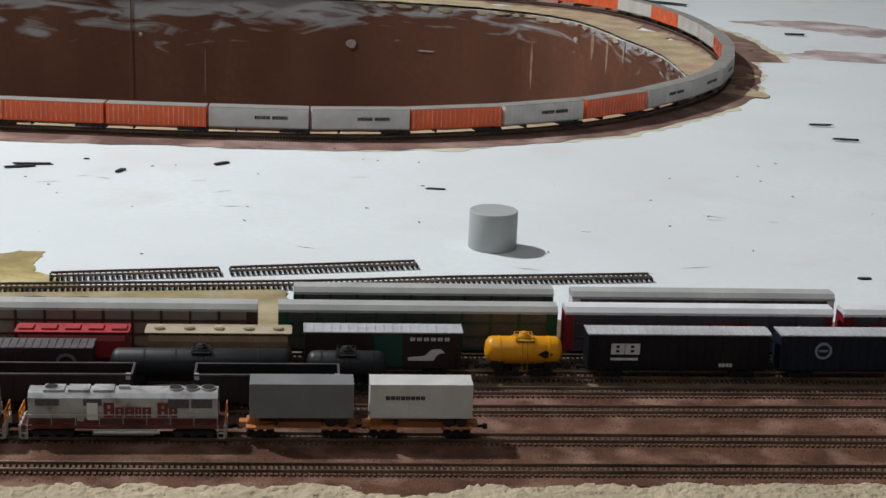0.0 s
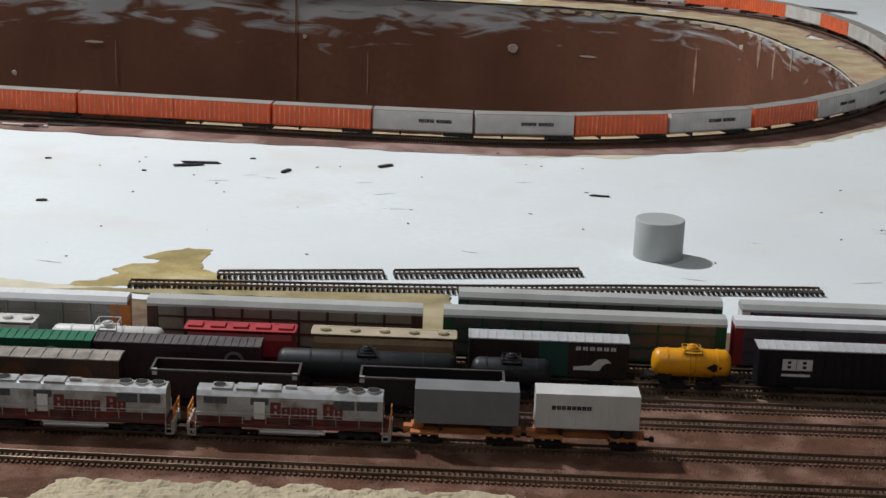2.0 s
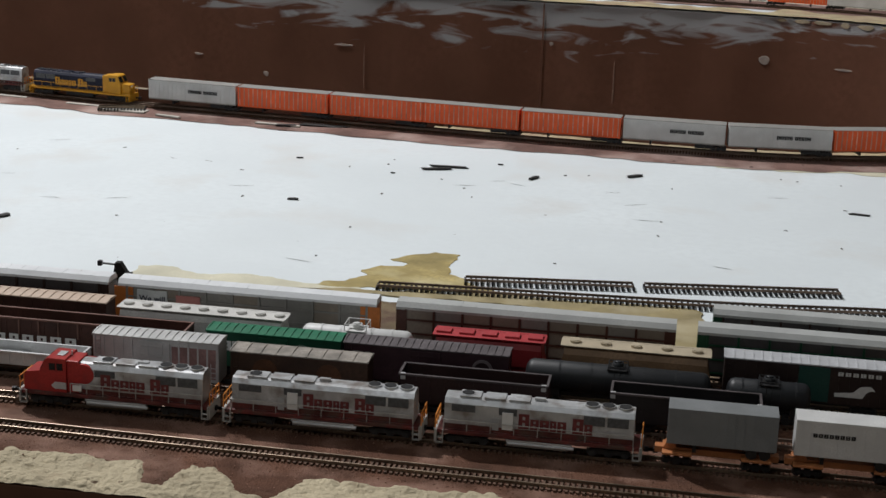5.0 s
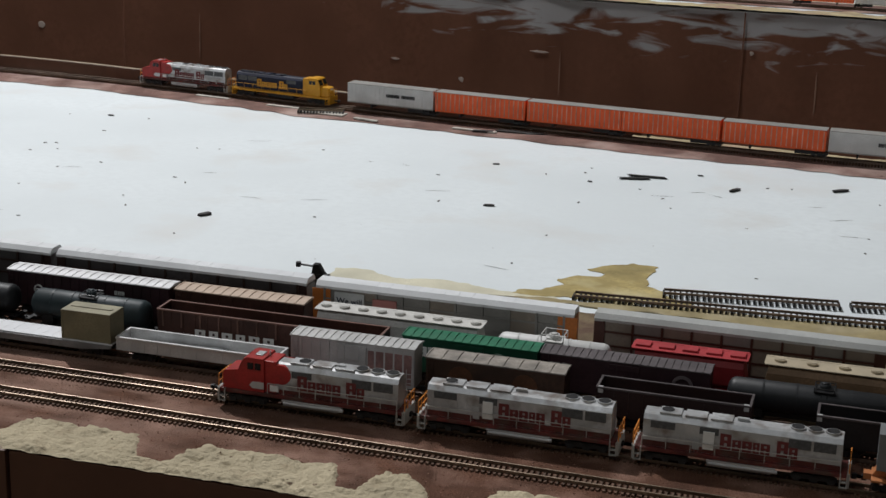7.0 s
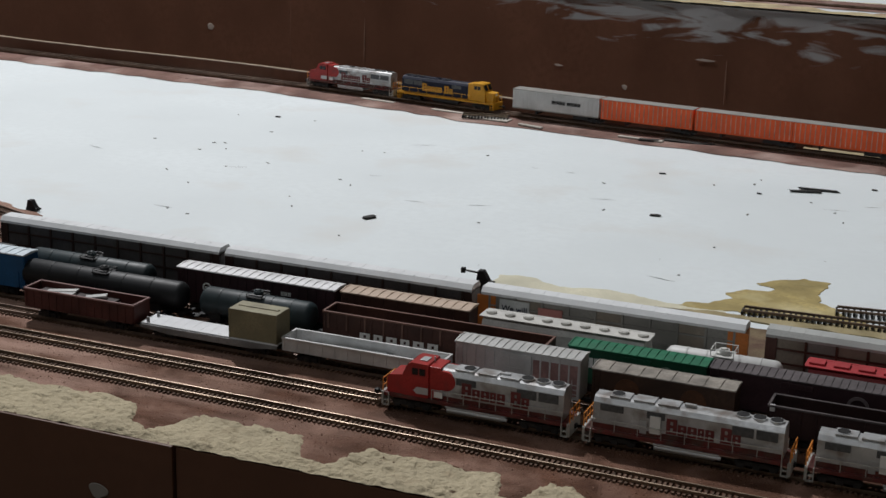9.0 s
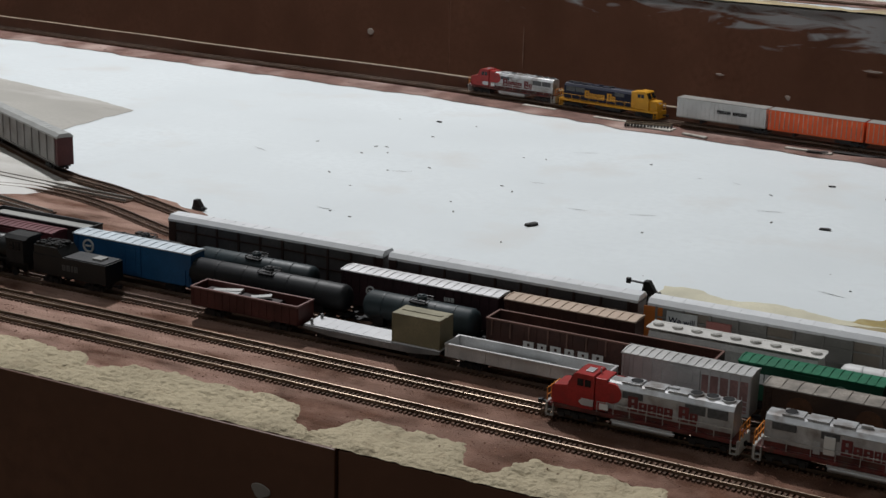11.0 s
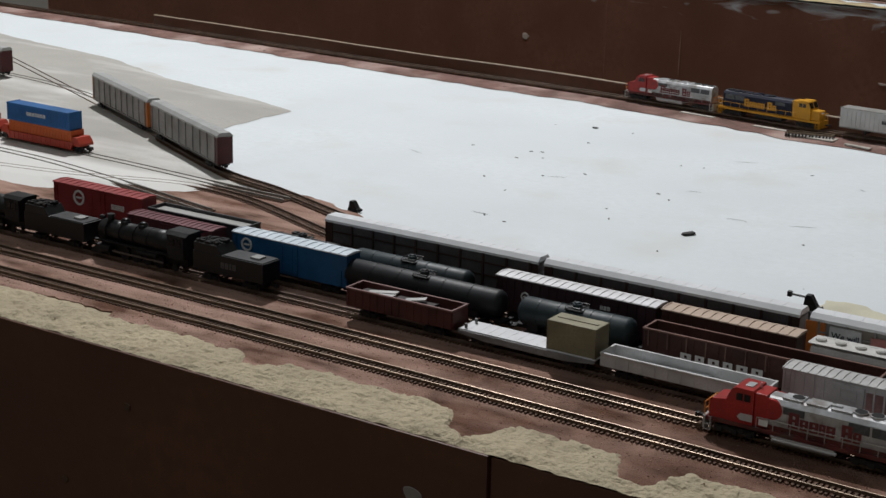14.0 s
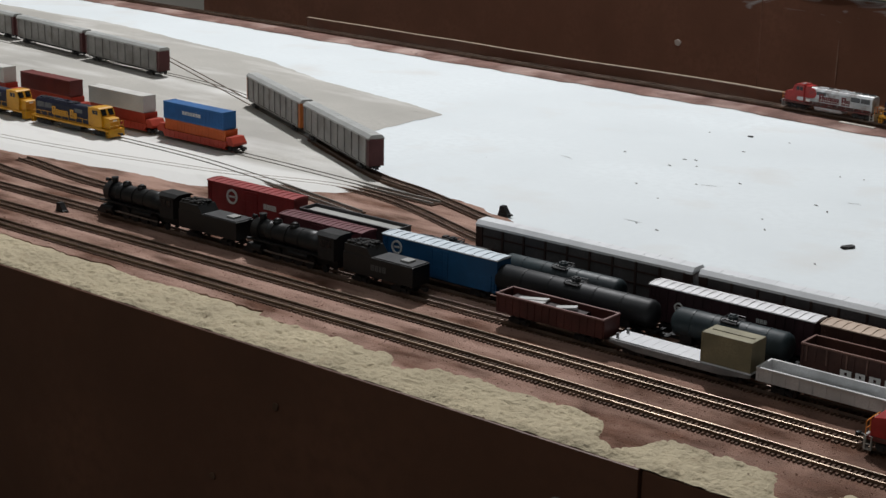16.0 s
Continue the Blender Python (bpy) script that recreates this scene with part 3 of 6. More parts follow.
        cabprof = [(fx + 0.0095, 0.009), (fx + 0.0095, 0.0208), (fx + 0.0130, 0.0282), (fx + 0.0150, 0.0292), (fx + 0.0250, 0.0290), (fx + 0.0255, 0.0280), (fx + 0.0255, 0.009)]
        flip = (lambda p: [(-a, b) for a, b in p]) if d > 0 else (lambda p: p)
        nose = part("nose", extrude_y(bmesh.new(), flip(noseprof), -cw + (0.0025 if low else 0.0006), cw - (0.0025 if low else 0.0006)), cab_m, car)
        cab = part("cab", extrude_y(bmesh.new(), flip(cabprof), -cw, cw), cab_m, car)
        for yy in (-0.0045, 0.0045):
            q = flip([(fx + 0.0098, 0.0216), (fx + 0.0126, 0.0274), (fx + 0.0122, 0.0276), (fx + 0.0094, 0.0218)])
            part("windshield", extrude_y(bmesh.new(), q, yy - 0.0030, yy + 0.0030), GLASS, cab)
        for s in (-1, 1):
            for a in (0.0155, 0.0200):
                xa, xb = sorted((-d * -(fx + a) if d > 0 else fx + a, -d * -(fx + a + 0.0036) if d > 0 else fx + a + 0.0036))
                if d > 0:
                    xa, xb = -(fx + a + 0.0036), -(fx + a)
                part("side_window", box(bmesh.new(), xa, xb, s * (cw + 0.0001) - 0.00025, s * (cw + 0.0001) + 0.00025, 0.0222, 0.0262), GLASS, cab)
        hx = fx - 0.0004 if d < 0 else -fx + 0.0004
        for k in (-0.0013, 0.0013):
            part("headlight", tube(bmesh.new(), (hx - 0.0005, k, 0.0172), (hx + 0.0005, k, 0.0172), 0.0009, 10), LETTER_WHITE, nose)
        xa, xb = (fx + 0.0255, ha + 0.0005) if d < 0 else (hb - 0.0005, -fx - 0.0255)
        part("cab_rear", box(bmesh.new(), xa, xb, -w - 0.0003, w + 0.0003, 0.009, 0.0280, 0.0004), cab_m, car)
        if not blue:
            # curved red sweep behind the cab
            bm = bmesh.new()
            pr = [(ha, 0.0150), (ha, 0.0262)] + [(ha + 0.0035 + 0.0060 * math.sin(v), 0.0205 + 0.0058 * math.cos(v)) for v in [math.pi * k / 12 for k in range(13)]]
            extrude_y(bm, pr, -w - 0.0003, w + 0.0003)
            part("colour_sweep", bm, RED, hood)
            part("pale_stripe", extrude_y(bmesh.new(), [(fx + 0.0165, 0.0128), (fx + 0.0185, 0.0150), (fx + 0.0255, 0.0150), (fx + 0.0255, 0.0110), (fx + 0.0185, 0.0110)], -cw - 0.0003, -cw + 0.0001), SILVER, cab, "worn silver stripe")
            part("number_plate", B(ha - 0.0026, ha + 0.0026, -0.0096, -0.0088, 0.0108, 0.0142), WHITE, car, "white plate with two bars")
            part("cab_hatch", box(bmesh.new(), fx + 0.0180, fx + 0.0225, -0.0035, 0.0035, 0.0288, 0.0296, 0.0002), LOCO_SILVER, cab)
            part("horn", tube(bmesh.new(), (fx + 0.0255, 0.001, 0.0285), (fx + 0.0255, 0.001, 0.0312), 0.0005, 6), SILVER, cab)
    # side railings
    for s in (-1, 1):
        bm = bmesh.new()
        a0, a1 = -hl + 0.0075, hl - 0.0075
        if style != "booster":
            a0, a1 = (a0 + 0.026, a1) if d < 0 else (a0, a1 - 0.026)
        n = 8
        for i in range(n + 1):
            x = a0 + (a1 - a0) * i / n
            tube(bm, (x, s * (hw - 0.0003), 0.0085), (x, s * (hw - 0.0003), 0.0150), 0.00026, 5)
        tube(bm, (a0, s * (hw - 0.0003), 0.0150), (a1, s * (hw - 0.0003), 0.0150), 0.00028, 5)
        part("side_railing", bm, rail_m, car)
    # lettering as bars
    lw = [0.0058, 0.0046, 0.0050, 0.0034, 0.0048, -0.0022, 0.0058, 0.0044]
    lx = ha + 0.0135 if style == "cab" else ((ha + 0.041) if style == "booster" else ha + 0.028)
    bars("lettering", lw, lx, -w - 0.0003, 0.0128, 0.0060, YELLOW if blue else LETTER_RED, hood, tall=(0, 6), gap=0.0006)
    gear(car, hl, 0.0205, loco=True, couplers=True)
    return car


def steam_locomotive(x0, y, label):
    car = thing("steam_locomotive", x0, y, ZR, 0, label, "locomotive", "steam locomotives")
    m = mat("steam_black", (0.008, 0.009, 0.010), 0.4, 0.1, 0.35, 120)
    m2 = mat("steam_black_dull", (0.010, 0.010, 0.011), 0.6, 0, 0.35, 150)
    r = 0.0078
    zc = 0.0190
    part("boiler", lathe_x(bmesh.new(), [(0.004, r * 0.92), (0.0045, r), (0.020, r), (0.0205, r + 0.0003), (0.021, r), (0.040, r), (0.060, r * 1.08), (0.078, r * 1.12)], 0, zc, 24), m, car, smooth=True)
    part("smokebox_door", lathe_x(bmesh.new(), [(0.0020, 0.0020), (0.0030, 0.0045), (0.0042, 0.0062)], 0, zc, 20), m2, car, smooth=True)
    part("headlight", tube(bmesh.new(), (0.0005, 0, zc + 0.0085), (0.0045, 0, zc + 0.0085), 0.0016, 12), m2, car)
    part("smokestack", tube(bmesh.new(), (0.011, 0, zc + r * 0.8), (0.011, 0, zc + r + 0.0045), 0.0024, 14, 0.0030), m, car, smooth=True)
    for x in (0.026, 0.044):
        bm = tube(bmesh.new(), (x, 0, zc + r * 0.7), (x, 0, zc + r + 0.0020), 0.0040, 16, 0.0036)
        tube(bm, (x, 0, zc + r + 0.0020), (x, 0, zc + r + 0.0034), 0.0036, 16, 0.0014)
        part("dome", bm, m, car, smooth=True)
    bm = bmesh.new()
    for i in range(5):
        x = 0.012 + i * 0.014
        lathe_x(bm, [(x - 0.0004, r), (x - 0.0004, r * 1.10), (x + 0.0004, r * 1.10), (x + 0.0004, r)], 0, zc, 24)
    part("boiler_band", bm, m2, car)
    cab = part("cab", box(bmesh.new(), 0.076, 0.092, -0.0095, 0.0095, 0.011, 0.0290, 0.0004), m2, car)
    part("cab_roof", extrude_x(bmesh.new(), [(-0.0102, 0.0288), (-0.006, 0.0308), (0.006, 0.0308), (0.0102, 0.0288)], 0.0745, 0.0950), m, cab)
    for s in (-1, 1):
        for xa in (0.0785, 0.0845):
            part("window", box(bmesh.new(), xa, xa + 0.0048, s * 0.0096 - 0.0003, s * 0.0096 + 0.0003, 0.0208, 0.0262), GLASS, cab)
        part("running_board", box(bmesh.new(), 0.002, 0.078, s * 0.0083 - 0.0016, s * 0.0083 + 0.0016, 0.0122, 0.0130), m2, car)
        part("cylinder", tube(bmesh.new(), (0.008, s * 0.0078, 0.0065), (0.018, s * 0.0078, 0.0065), 0.0032, 14), m2, car)
        part("side_rod", box(bmesh.new(), 0.018, 0.070, s * 0.0072 - 0.0004, s * 0.0072 + 0.0004, 0.0046, 0.0058), mat("rod_steel", (0.20, 0.19, 0.18), 0.4, 0.7), car)
        for i in range(4):
            x = 0.030 + i * 0.0115
            part("driving_wheel", tube(bmesh.new(), (x, s * 0.0040, 0.0052), (x, s * 0.0062, 0.0052), 0.0052, 20), m2, car)
        for x in (0.012, 0.080):
            part("small_wheel", tube(bmesh.new(), (x, s * 0.0040, 0.0028), (x, s * 0.0058, 0.0028), 0.0028, 14), m2, car)
        part("air_tank", tube(bmesh.new(), (0.046, s * 0.0088, 0.0098), (0.066, s * 0.0088, 0.0098), 0.0018, 10), m2, car)
    part("frame", box(bmesh.new(), 0.003, 0.090, -0.003, 0.003, 0.0045, 0.0120), m2, car)
    part("pilot", extrude_y(bmesh.new(), [(-0.004, 0.0012), (0.003, 0.0085), (0.008, 0.0085), (0.008, 0.0012)], -0.0085, 0.0085), m2, car)
    return car


def tender(x0, x1, y, label, number=False):
    car = thing("tender", (x0 + x1) / 2, y, ZR, 0, label, "tender", "steam locomotives")
    hl = (x1 - x0) / 2
    m = mat("steam_black", (0.008, 0.009, 0.010), 0.4)
    part("tank", box(bmesh.new(), -hl, hl, -0.0094, 0.0094, 0.0072, 0.0215, 0.0005), m, car)
    part("coal_bunker", extrude_y(bmesh.new(), [(-hl + 0.001, 0.021), (-hl + 0.001, 0.0275), (-hl + 0.022, 0.0275), (-hl + 0.027, 0.021)], -0.0090, 0.0090), m, car)
    bm = bmesh.new()
    rr = random.Random(4)
    for i in range(120):
        a, b, c = -hl + 0.003 + rr.random() * 0.018, rr.uniform(-0.007, 0.007), 0.0272 + rr.random() * 0.0012
        q = 0.0006 + rr.random() * 0.0007
        box(bm, a - q, a + q, b - q, b + q, c - q, c + q)
    part("coal_load", bm, mat("coal", (0.02, 0.02, 0.021), 0.35, 0, 0.4, 400), car)
    part("deck", box(bmesh.new(), -hl + 0.028, hl - 0.001, -0.0086, 0.0086, 0.0213, 0.0222), mat("tender_deck", (0.045, 0.047, 0.050), 0.45, 0, 0.2, 100), car)
    part("water_hatch", box(bmesh.new(), hl - 0.016, hl - 0.008, -0.004, 0.004, 0.0222, 0.0236, 0.0003), mat("pale_hatch", (0.34, 0.34, 0.33), 0.6), car, "pale water hatch")
    if number:
        bars("number_bars", [0.0030, 0.0030, 0.0018, 0.0030], -0.006, -0.0094, 0.0125, 0.0042, paint("dull_number", (0.10, 0.10, 0.10), 0.6), car, gap=0.0010)
    gear(car, hl, 0.014)
    return car


# ---- track ----
def smooth_line(pts, step):
    """Points every step metres along a smooth line through pts, with headings."""
    P = [Vector((*p, 0)) for p in pts]
    P = [2 * P[0] - P[1]] + P + [2 * P[-1] - P[-2]]
    fine = []
    for i in range(1, len(P) - 2):
        a, b, c, d = P[i - 1:i + 3]
        n = max(8, int((c - b).length / 0.004))
        for k in range(n):
            t = k / n
            fine.append(0.5 * (2 * b + (c - a) * t + (2 * a - 5 * b + 4 * c - d) * t * t + (3 * b - a - 3 * c + d) * t ** 3))
    fine.append(P[-2])
    out, left = [fine[0]], step
    for a, b in zip(fine, fine[1:]):
        L = (b - a).length
        while L >= left:
            a = a + (b - a) * (left / L)
            out.append(a.copy())
            L = (b - a).length
            left = step
        left -= L
    res = []
    for i, p in enumerate(out):
        t = (out[min(i + 1, len(out) - 1)] - out[max(i - 1, 0)]).normalized()
        res.append((p.x, p.y, t.x, t.y))
    return res


def boxes_mesh(name, items):
    """One mesh of many turned boxes: (x, y, tx, ty, half length along t, half width across, z0, z1)."""
    V, F = [], []
    for x, y, tx, ty, a, b, z0, z1 in items:
        o = len(V)
        for z in (z0, z1):
            for s, q in ((-1, -1), (1, -1), (1, 1), (-1, 1)):
                V.append((x + tx * a * s - ty * b * q, y + ty * a * s + tx * b * q, z))
        F += [(o, o + 3, o + 2, o + 1), (o + 4, o + 5, o + 6, o + 7)] + [(o + i, o + (i + 1) % 4, o + 4 + (i + 1) % 4, o + 4 + i) for i in range(4)]
    me = bpy.data.meshes.new(name)
    me.from_pydata(V, [], F)
    return me


def rail_mesh(name, line, off, z0, z1, w):
    """A rail with a rounded head, swept along a line."""
    prof = ((-w, z0), (-w, z1 - 0.0004), (-0.8 * w, z1 - 0.00013), (0.1 * w, z1 - 0.00003), (0.7 * w, z1), (w, z1 - 0.0001), (w, z0))
    m = len(prof)
    V, F = [], []
    for x, y, tx, ty in line:
        for d, z in prof:
            V.append((x - ty * (off + d), y + tx * (off + d), z))
    for i in range(len(line) - 1):
        for k in range(m):
            F.append((m * i + k, m * i + (k + 1) % m, m * i + m + (k + 1) % m, m * i + m + k))
    F += [tuple(range(m)), tuple(len(V) - 1 - k for k in range(m))]
    me = bpy.data.meshes.new(name)
    me.from_pydata(V, [], F)
    return me


TIE_MESH = boxes_mesh("tie", [(0, 0, 1, 0, 0.00072, 0.0076, 0.0004, 0.0030)])
TIE_MESH.materials.append(TIE)


def track(pts, label, rail=RAIL, tie=TIE, z=0.0, pitch=0.0031, near=None, half=0.0076, name="railway_track"):
    th = thing(name, 0, 0, z, 0, label, "railway track", "railway tracks")
    line = smooth_line(pts, pitch)
    rr = random.Random(len(pts) * 7 + int(pts[0][1] * 1000))
    items, single = [], 0
    for x, y, tx, ty in line:
        j = rr.uniform(-0.0003, 0.0003)
        if near and near[0] < x < near[1] and single < 300:
            shared("tie", TIE_MESH, th, pose(x + j, y, rr.uniform(-0.0001, 0.0001), 0, 0, math.degrees(math.atan2(ty, tx)) + rr.uniform(-1.5, 1.5)))
            single += 1
        else:
            items.append((x + j, y, tx, ty, 0.00072, half + rr.uniform(-0.0003, 0.0003), 0.0004, 0.0030))
    me = boxes_mesh("ties", items)
    me.materials.append(tie)
    tagged(shared("tie_bed", me, th), kind="stuff")
    coarse = line[::3] + ([line[-1]] if (len(line) - 1) % 3 else [])
    for off in (-0.0045, 0.0045):
        me = rail_mesh("rail", coarse, off, 0.0029, 0.0048, 0.00034)
        me.materials.append(rail)
        shared("rail", me, th)
    return th


# ---- board, fascia and room ----
from mathutils.geometry import tessellate_polygon

REAR = [(-3.2, 1.84), (-2.5, 1.81), (-1.85, 1.775), (-1.3, 1.730), (-0.9, 1.700), (-0.62, 1.660), (-0.3, 1.628), (-0.1, 1.612), (0.1, 1.616), (0.29, 1.680), (0.43, 1.79), (0.545, 1.955), (0.61, 2.19), (0.607, 2.45), (0.535, 2.66), (0.37, 2.79), (0.05, 2.87), (-0.6, 2.90), (-1.6, 2.95), (-3.2, 3.0)]
rear_line = smooth_line(REAR, 0.02)


def pit_line():
    """The rim of the aisle: the rear line moved to its inner side."""
    out = []
    n = len(rear_line)
    for i, (x, y, tx, ty) in enumerate(rear_line):
        s = i / n
        off = 0.030 + (0.085 if y > 2.0 else 0.0) * min(1, max(0, (y - 1.9) / 0.5))
        off += 0.004 * noise.noise((x * 9, y * 9, 0))
        out.append((x - ty * off, y + tx * off))
    return out


PIT = pit_line()


def ring_sheet(name, outline, z0, z1, material, label, category, kind="structure"):
    bm = bmesh.new()
    lo = [bm.verts.new((x, y, z0)) for x, y in outline]
    hi = [bm.verts.new((x, y, z1)) for x, y in outline]
    n = len(outline)
    for i in range(n):
        bm.faces.new((lo[i], lo[(i + 1) % n], hi[(i + 1) % n], hi[i]))
    for tri in tessellate_polygon([[Vector((x, y, 0)) for x, y in outline]]):
        vs = [hi[k] for k in tri]
        f = bm.faces.new(vs)
        f.normal_update()
        if f.normal.z < 0:
            f.normal_flip()
    bm.normal_update()
    me = bpy.data.meshes.new(name)
    bm.to_mesh(me)
    bm.free()
    me.materials.append(material)
    return tagged(new(name, me), label, category, "", kind)


def wobble(pts, amp, freq, step=0.006, seed=0.0):
    """A closed outline with uneven edges."""
    out = []
    n = len(pts)
    for i in range(n):
        a, b = Vector(pts[i]), Vector(pts[(i + 1) % n])
        k = max(1, int((b - a).length / step))
        t = (b - a).normalized()
        for j in range(k):
            p = a + (b - a) * (j / k)
            d = amp * (noise.noise((p.x * freq, p.y * freq, seed)) + 0.5 * noise.noise((p.x * freq * 3, p.y * freq * 3, seed + 5)))
            out.append((p.x - t.y * d, p.y + t.x * d))
    return out


def build_board():
    rim = [p for p in PIT]
    outer = [(-3.2, 5.2), (3.2, 5.2), (3.2, 0.7275), (-3.2, 0.7275)]
    outline = rim + outer
    ring_sheet("ground", outline, -0.0012, 0.0, WHITE_TABLE, "white painted layout board with specks and scuffs", "layout board")
    # wall of the aisle
    bm = bmesh.new()
    rows = []
    for z in (-0.0013, -0.30, -0.9):
        rows.append([bm.verts.new((x, y, z)) for x, y in PIT])
    for a, b in zip(rows, rows[1:]):
        for i in range(len(PIT) - 1):
            bm.faces.new((a[i], a[i + 1], b[i + 1], b[i]))
    bmesh.ops.solidify(bm, geom=bm.faces[:], thickness=0.006)
    return solid("wall_aisle", bm, AISLE, "glossy brown painted fascia board round the aisle with white smears", "fascia", kind="structure")


def aisle_material():
    m = FASCIA.copy()
    m.name = "smeared_brown_board"
    nt = m.node_tree
    b = nt.nodes["Principled BSDF"]
    src = b.inputs["Base Color"].links[0].from_socket
    geo = nt.nodes.new("ShaderNodeNewGeometry")
    sep = nt.nodes.new("ShaderNodeSeparateXYZ")
    nt.links.new(geo.outputs["Position"], sep.inputs[0])
    mp = nt.nodes.new("ShaderNodeMapping")
    mp.inputs["Scale"].default_value = (6.0, 6.0, 26.0)
    nt.links.new(geo.outputs["Position"], mp.inputs[0])
    n = nt.nodes.new("ShaderNodeTexNoise")
    n.inputs["Scale"].default_value, n.inputs["Detail"].default_value, n.inputs["Distortion"].default_value = 1.6, 7.0, 1.2
    nt.links.new(mp.outputs[0], n.inputs["Vector"])
    add = nt.nodes.new("ShaderNodeMath")
    add.operation = "MULTIPLY_ADD"
    add.inputs[1].default_value = 4.6
    nt.links.new(sep.outputs[2], add.inputs[0])
    nt.links.new(n.outputs[0], add.inputs[2])
    side = nt.nodes.new("ShaderNodeMapRange")
    side.inputs[1].default_value, side.inputs[2].default_value = -0.05, 0.25
    side.inputs[3].default_value, side.inputs[4].default_value = 0.0, -0.17
    nt.links.new(sep.outputs[0], side.inputs[0])
    west = nt.nodes.new("ShaderNodeMapRange")
    west.inputs[1].default_value, west.inputs[2].default_value = -1.1, -0.8
    west.inputs[3].default_value, west.inputs[4].default_value = -0.2, 0.0
    nt.links.new(sep.outputs[0], west.inputs[0])
    both = nt.nodes.new("ShaderNodeMath")
    nt.links.new(add.outputs[0], both.inputs[0])
    nt.links.new(west.outputs[0], both.inputs[1])
    less = nt.nodes.new("ShaderNodeMath")
    nt.links.new(both.outputs[0], less.inputs[0])
    nt.links.new(side.outputs[0], less.inputs[1])
    add = less
    mr = nt.nodes.new("ShaderNodeMapRange")
    mr.inputs[1].default_value, mr.inputs[2].default_value = 0.26, 0.40
    nt.links.new(add.outputs[0], mr.inputs[0])
    mx = nt.nodes.new("ShaderNodeMix")
    mx.data_type = "RGBA"
    nt.links.new(mr.outputs[0], mx.inputs[0])
    nt.links.new(src, mx.inputs[6])
    mx.inputs[7].default_value = (0.80, 0.81, 0.83, 1)
    nt.links.new(mx.outputs[2], b.inputs["Base Color"])
    return m


AISLE = aisle_material()
build_board()


def room():
    for name, b in (("floor", (-4, 4, -2.5, 6, -1.0, -0.95)), ("ceiling", (-4, 4, -2.5, 6, 3.2, 3.25)), ("wall_north", (-4, 4, 6, 6.1, -1.0, 3.2)), ("wall_south", (-4, 4, -2.6, -2.5, -1.0, 3.2)), ("wall_west", (-4.1, -4, -2.5, 6, -1.0, 3.2)), ("wall_east", (4, 4.1, -2.5, 6, -1.0, 3.2))):
        solid(name, B(*b), FLOOR if name == "floor" else WALL, "plain painted room surface" if name != "floor" else "dark plain floor of the room", name.split("_")[0], kind="structure")


room()


def dirt_front(x):
    y = 0.7525 + (0.0105 if x < -0.8 else 0.0035 if x < -0.52 else 0.0) + 0.003 * noise.noise((x * 14, 0, 0)) + 0.005 * noise.noise((x * 45, 3, 0)) + 0.003 * noise.noise((x * 90, 7, 2)) + 0.002 * noise.noise((x * 160, 3, 9))
    for c, w, d in BLOTS:
        y -= d * math.exp(-((x - c) / w) ** 4) * (1 + 0.35 * noise.noise((x * 120, 8, 0)))
    return max(y, 0.7165)


BLOTS = ((-0.394, 0.0155, 0.028), (-0.500, 0.0150, 0.028), (-0.660, 0.014, 0.016), (-0.284, 0.0105, 0.028), (-0.230, 0.018, 0.028), (0.06, 0.03, 0.012), (-0.92, 0.03, 0.006))


def front_edge():
    for i, (a, b) in enumerate(((-3.2, -0.4725), (-0.4715, 3.2))):
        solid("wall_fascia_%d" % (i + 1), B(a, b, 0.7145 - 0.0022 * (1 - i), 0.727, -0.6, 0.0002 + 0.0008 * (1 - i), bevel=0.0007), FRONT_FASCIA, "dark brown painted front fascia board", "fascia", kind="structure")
    # rough plaster shoulder between the front fascia and the ballast
    nx, ny = 1900, 44
    V, F = [], []
    for i in range(nx + 1):
        x = -1.75 + 2.6 * i / nx
        for j in range(ny + 1):
            t = j / ny
            y = 0.7140 + 0.062 * t
            r = 0.0014 * noise.noise((x * 40, y * 40, 1)) + 0.0010 * noise.noise((x * 150, y * 150, 3)) + 0.0022 * abs(noise.noise((x * 70 + y * 30, y * 190, 7))) ** 0.6 + 0.0003 * noise.noise((x * 420, y * 420, 5)) - 0.0011 * max(0, noise.noise((x * 110, y * 230, 17)) - 0.25) * 3
            over = y - dirt_front(x)
            V.append((x, y, 0.0010 if over > 0.001 else max(0.0003, (0.0022 + r) * min(1, 8 * t + 0.45) * max(0.2, min(1, 4.2 * (0.88 - t))))))
    for i in range(nx):
        for j in range(ny):
            a = i * (ny + 1) + j
            F.append((a, a + ny + 1, a + ny + 2, a + 1))
    me = bpy.data.meshes.new("plaster_shoulder")
    me.from_pydata(V, [], F)
    me.materials.append(PLASTER)
    for p in me.polygons:
        p.use_smooth = True
    tagged(new("plaster_shoulder", me), "rough cream plaster strip along the front edge", "plaster", kind="structure")


front_edge()


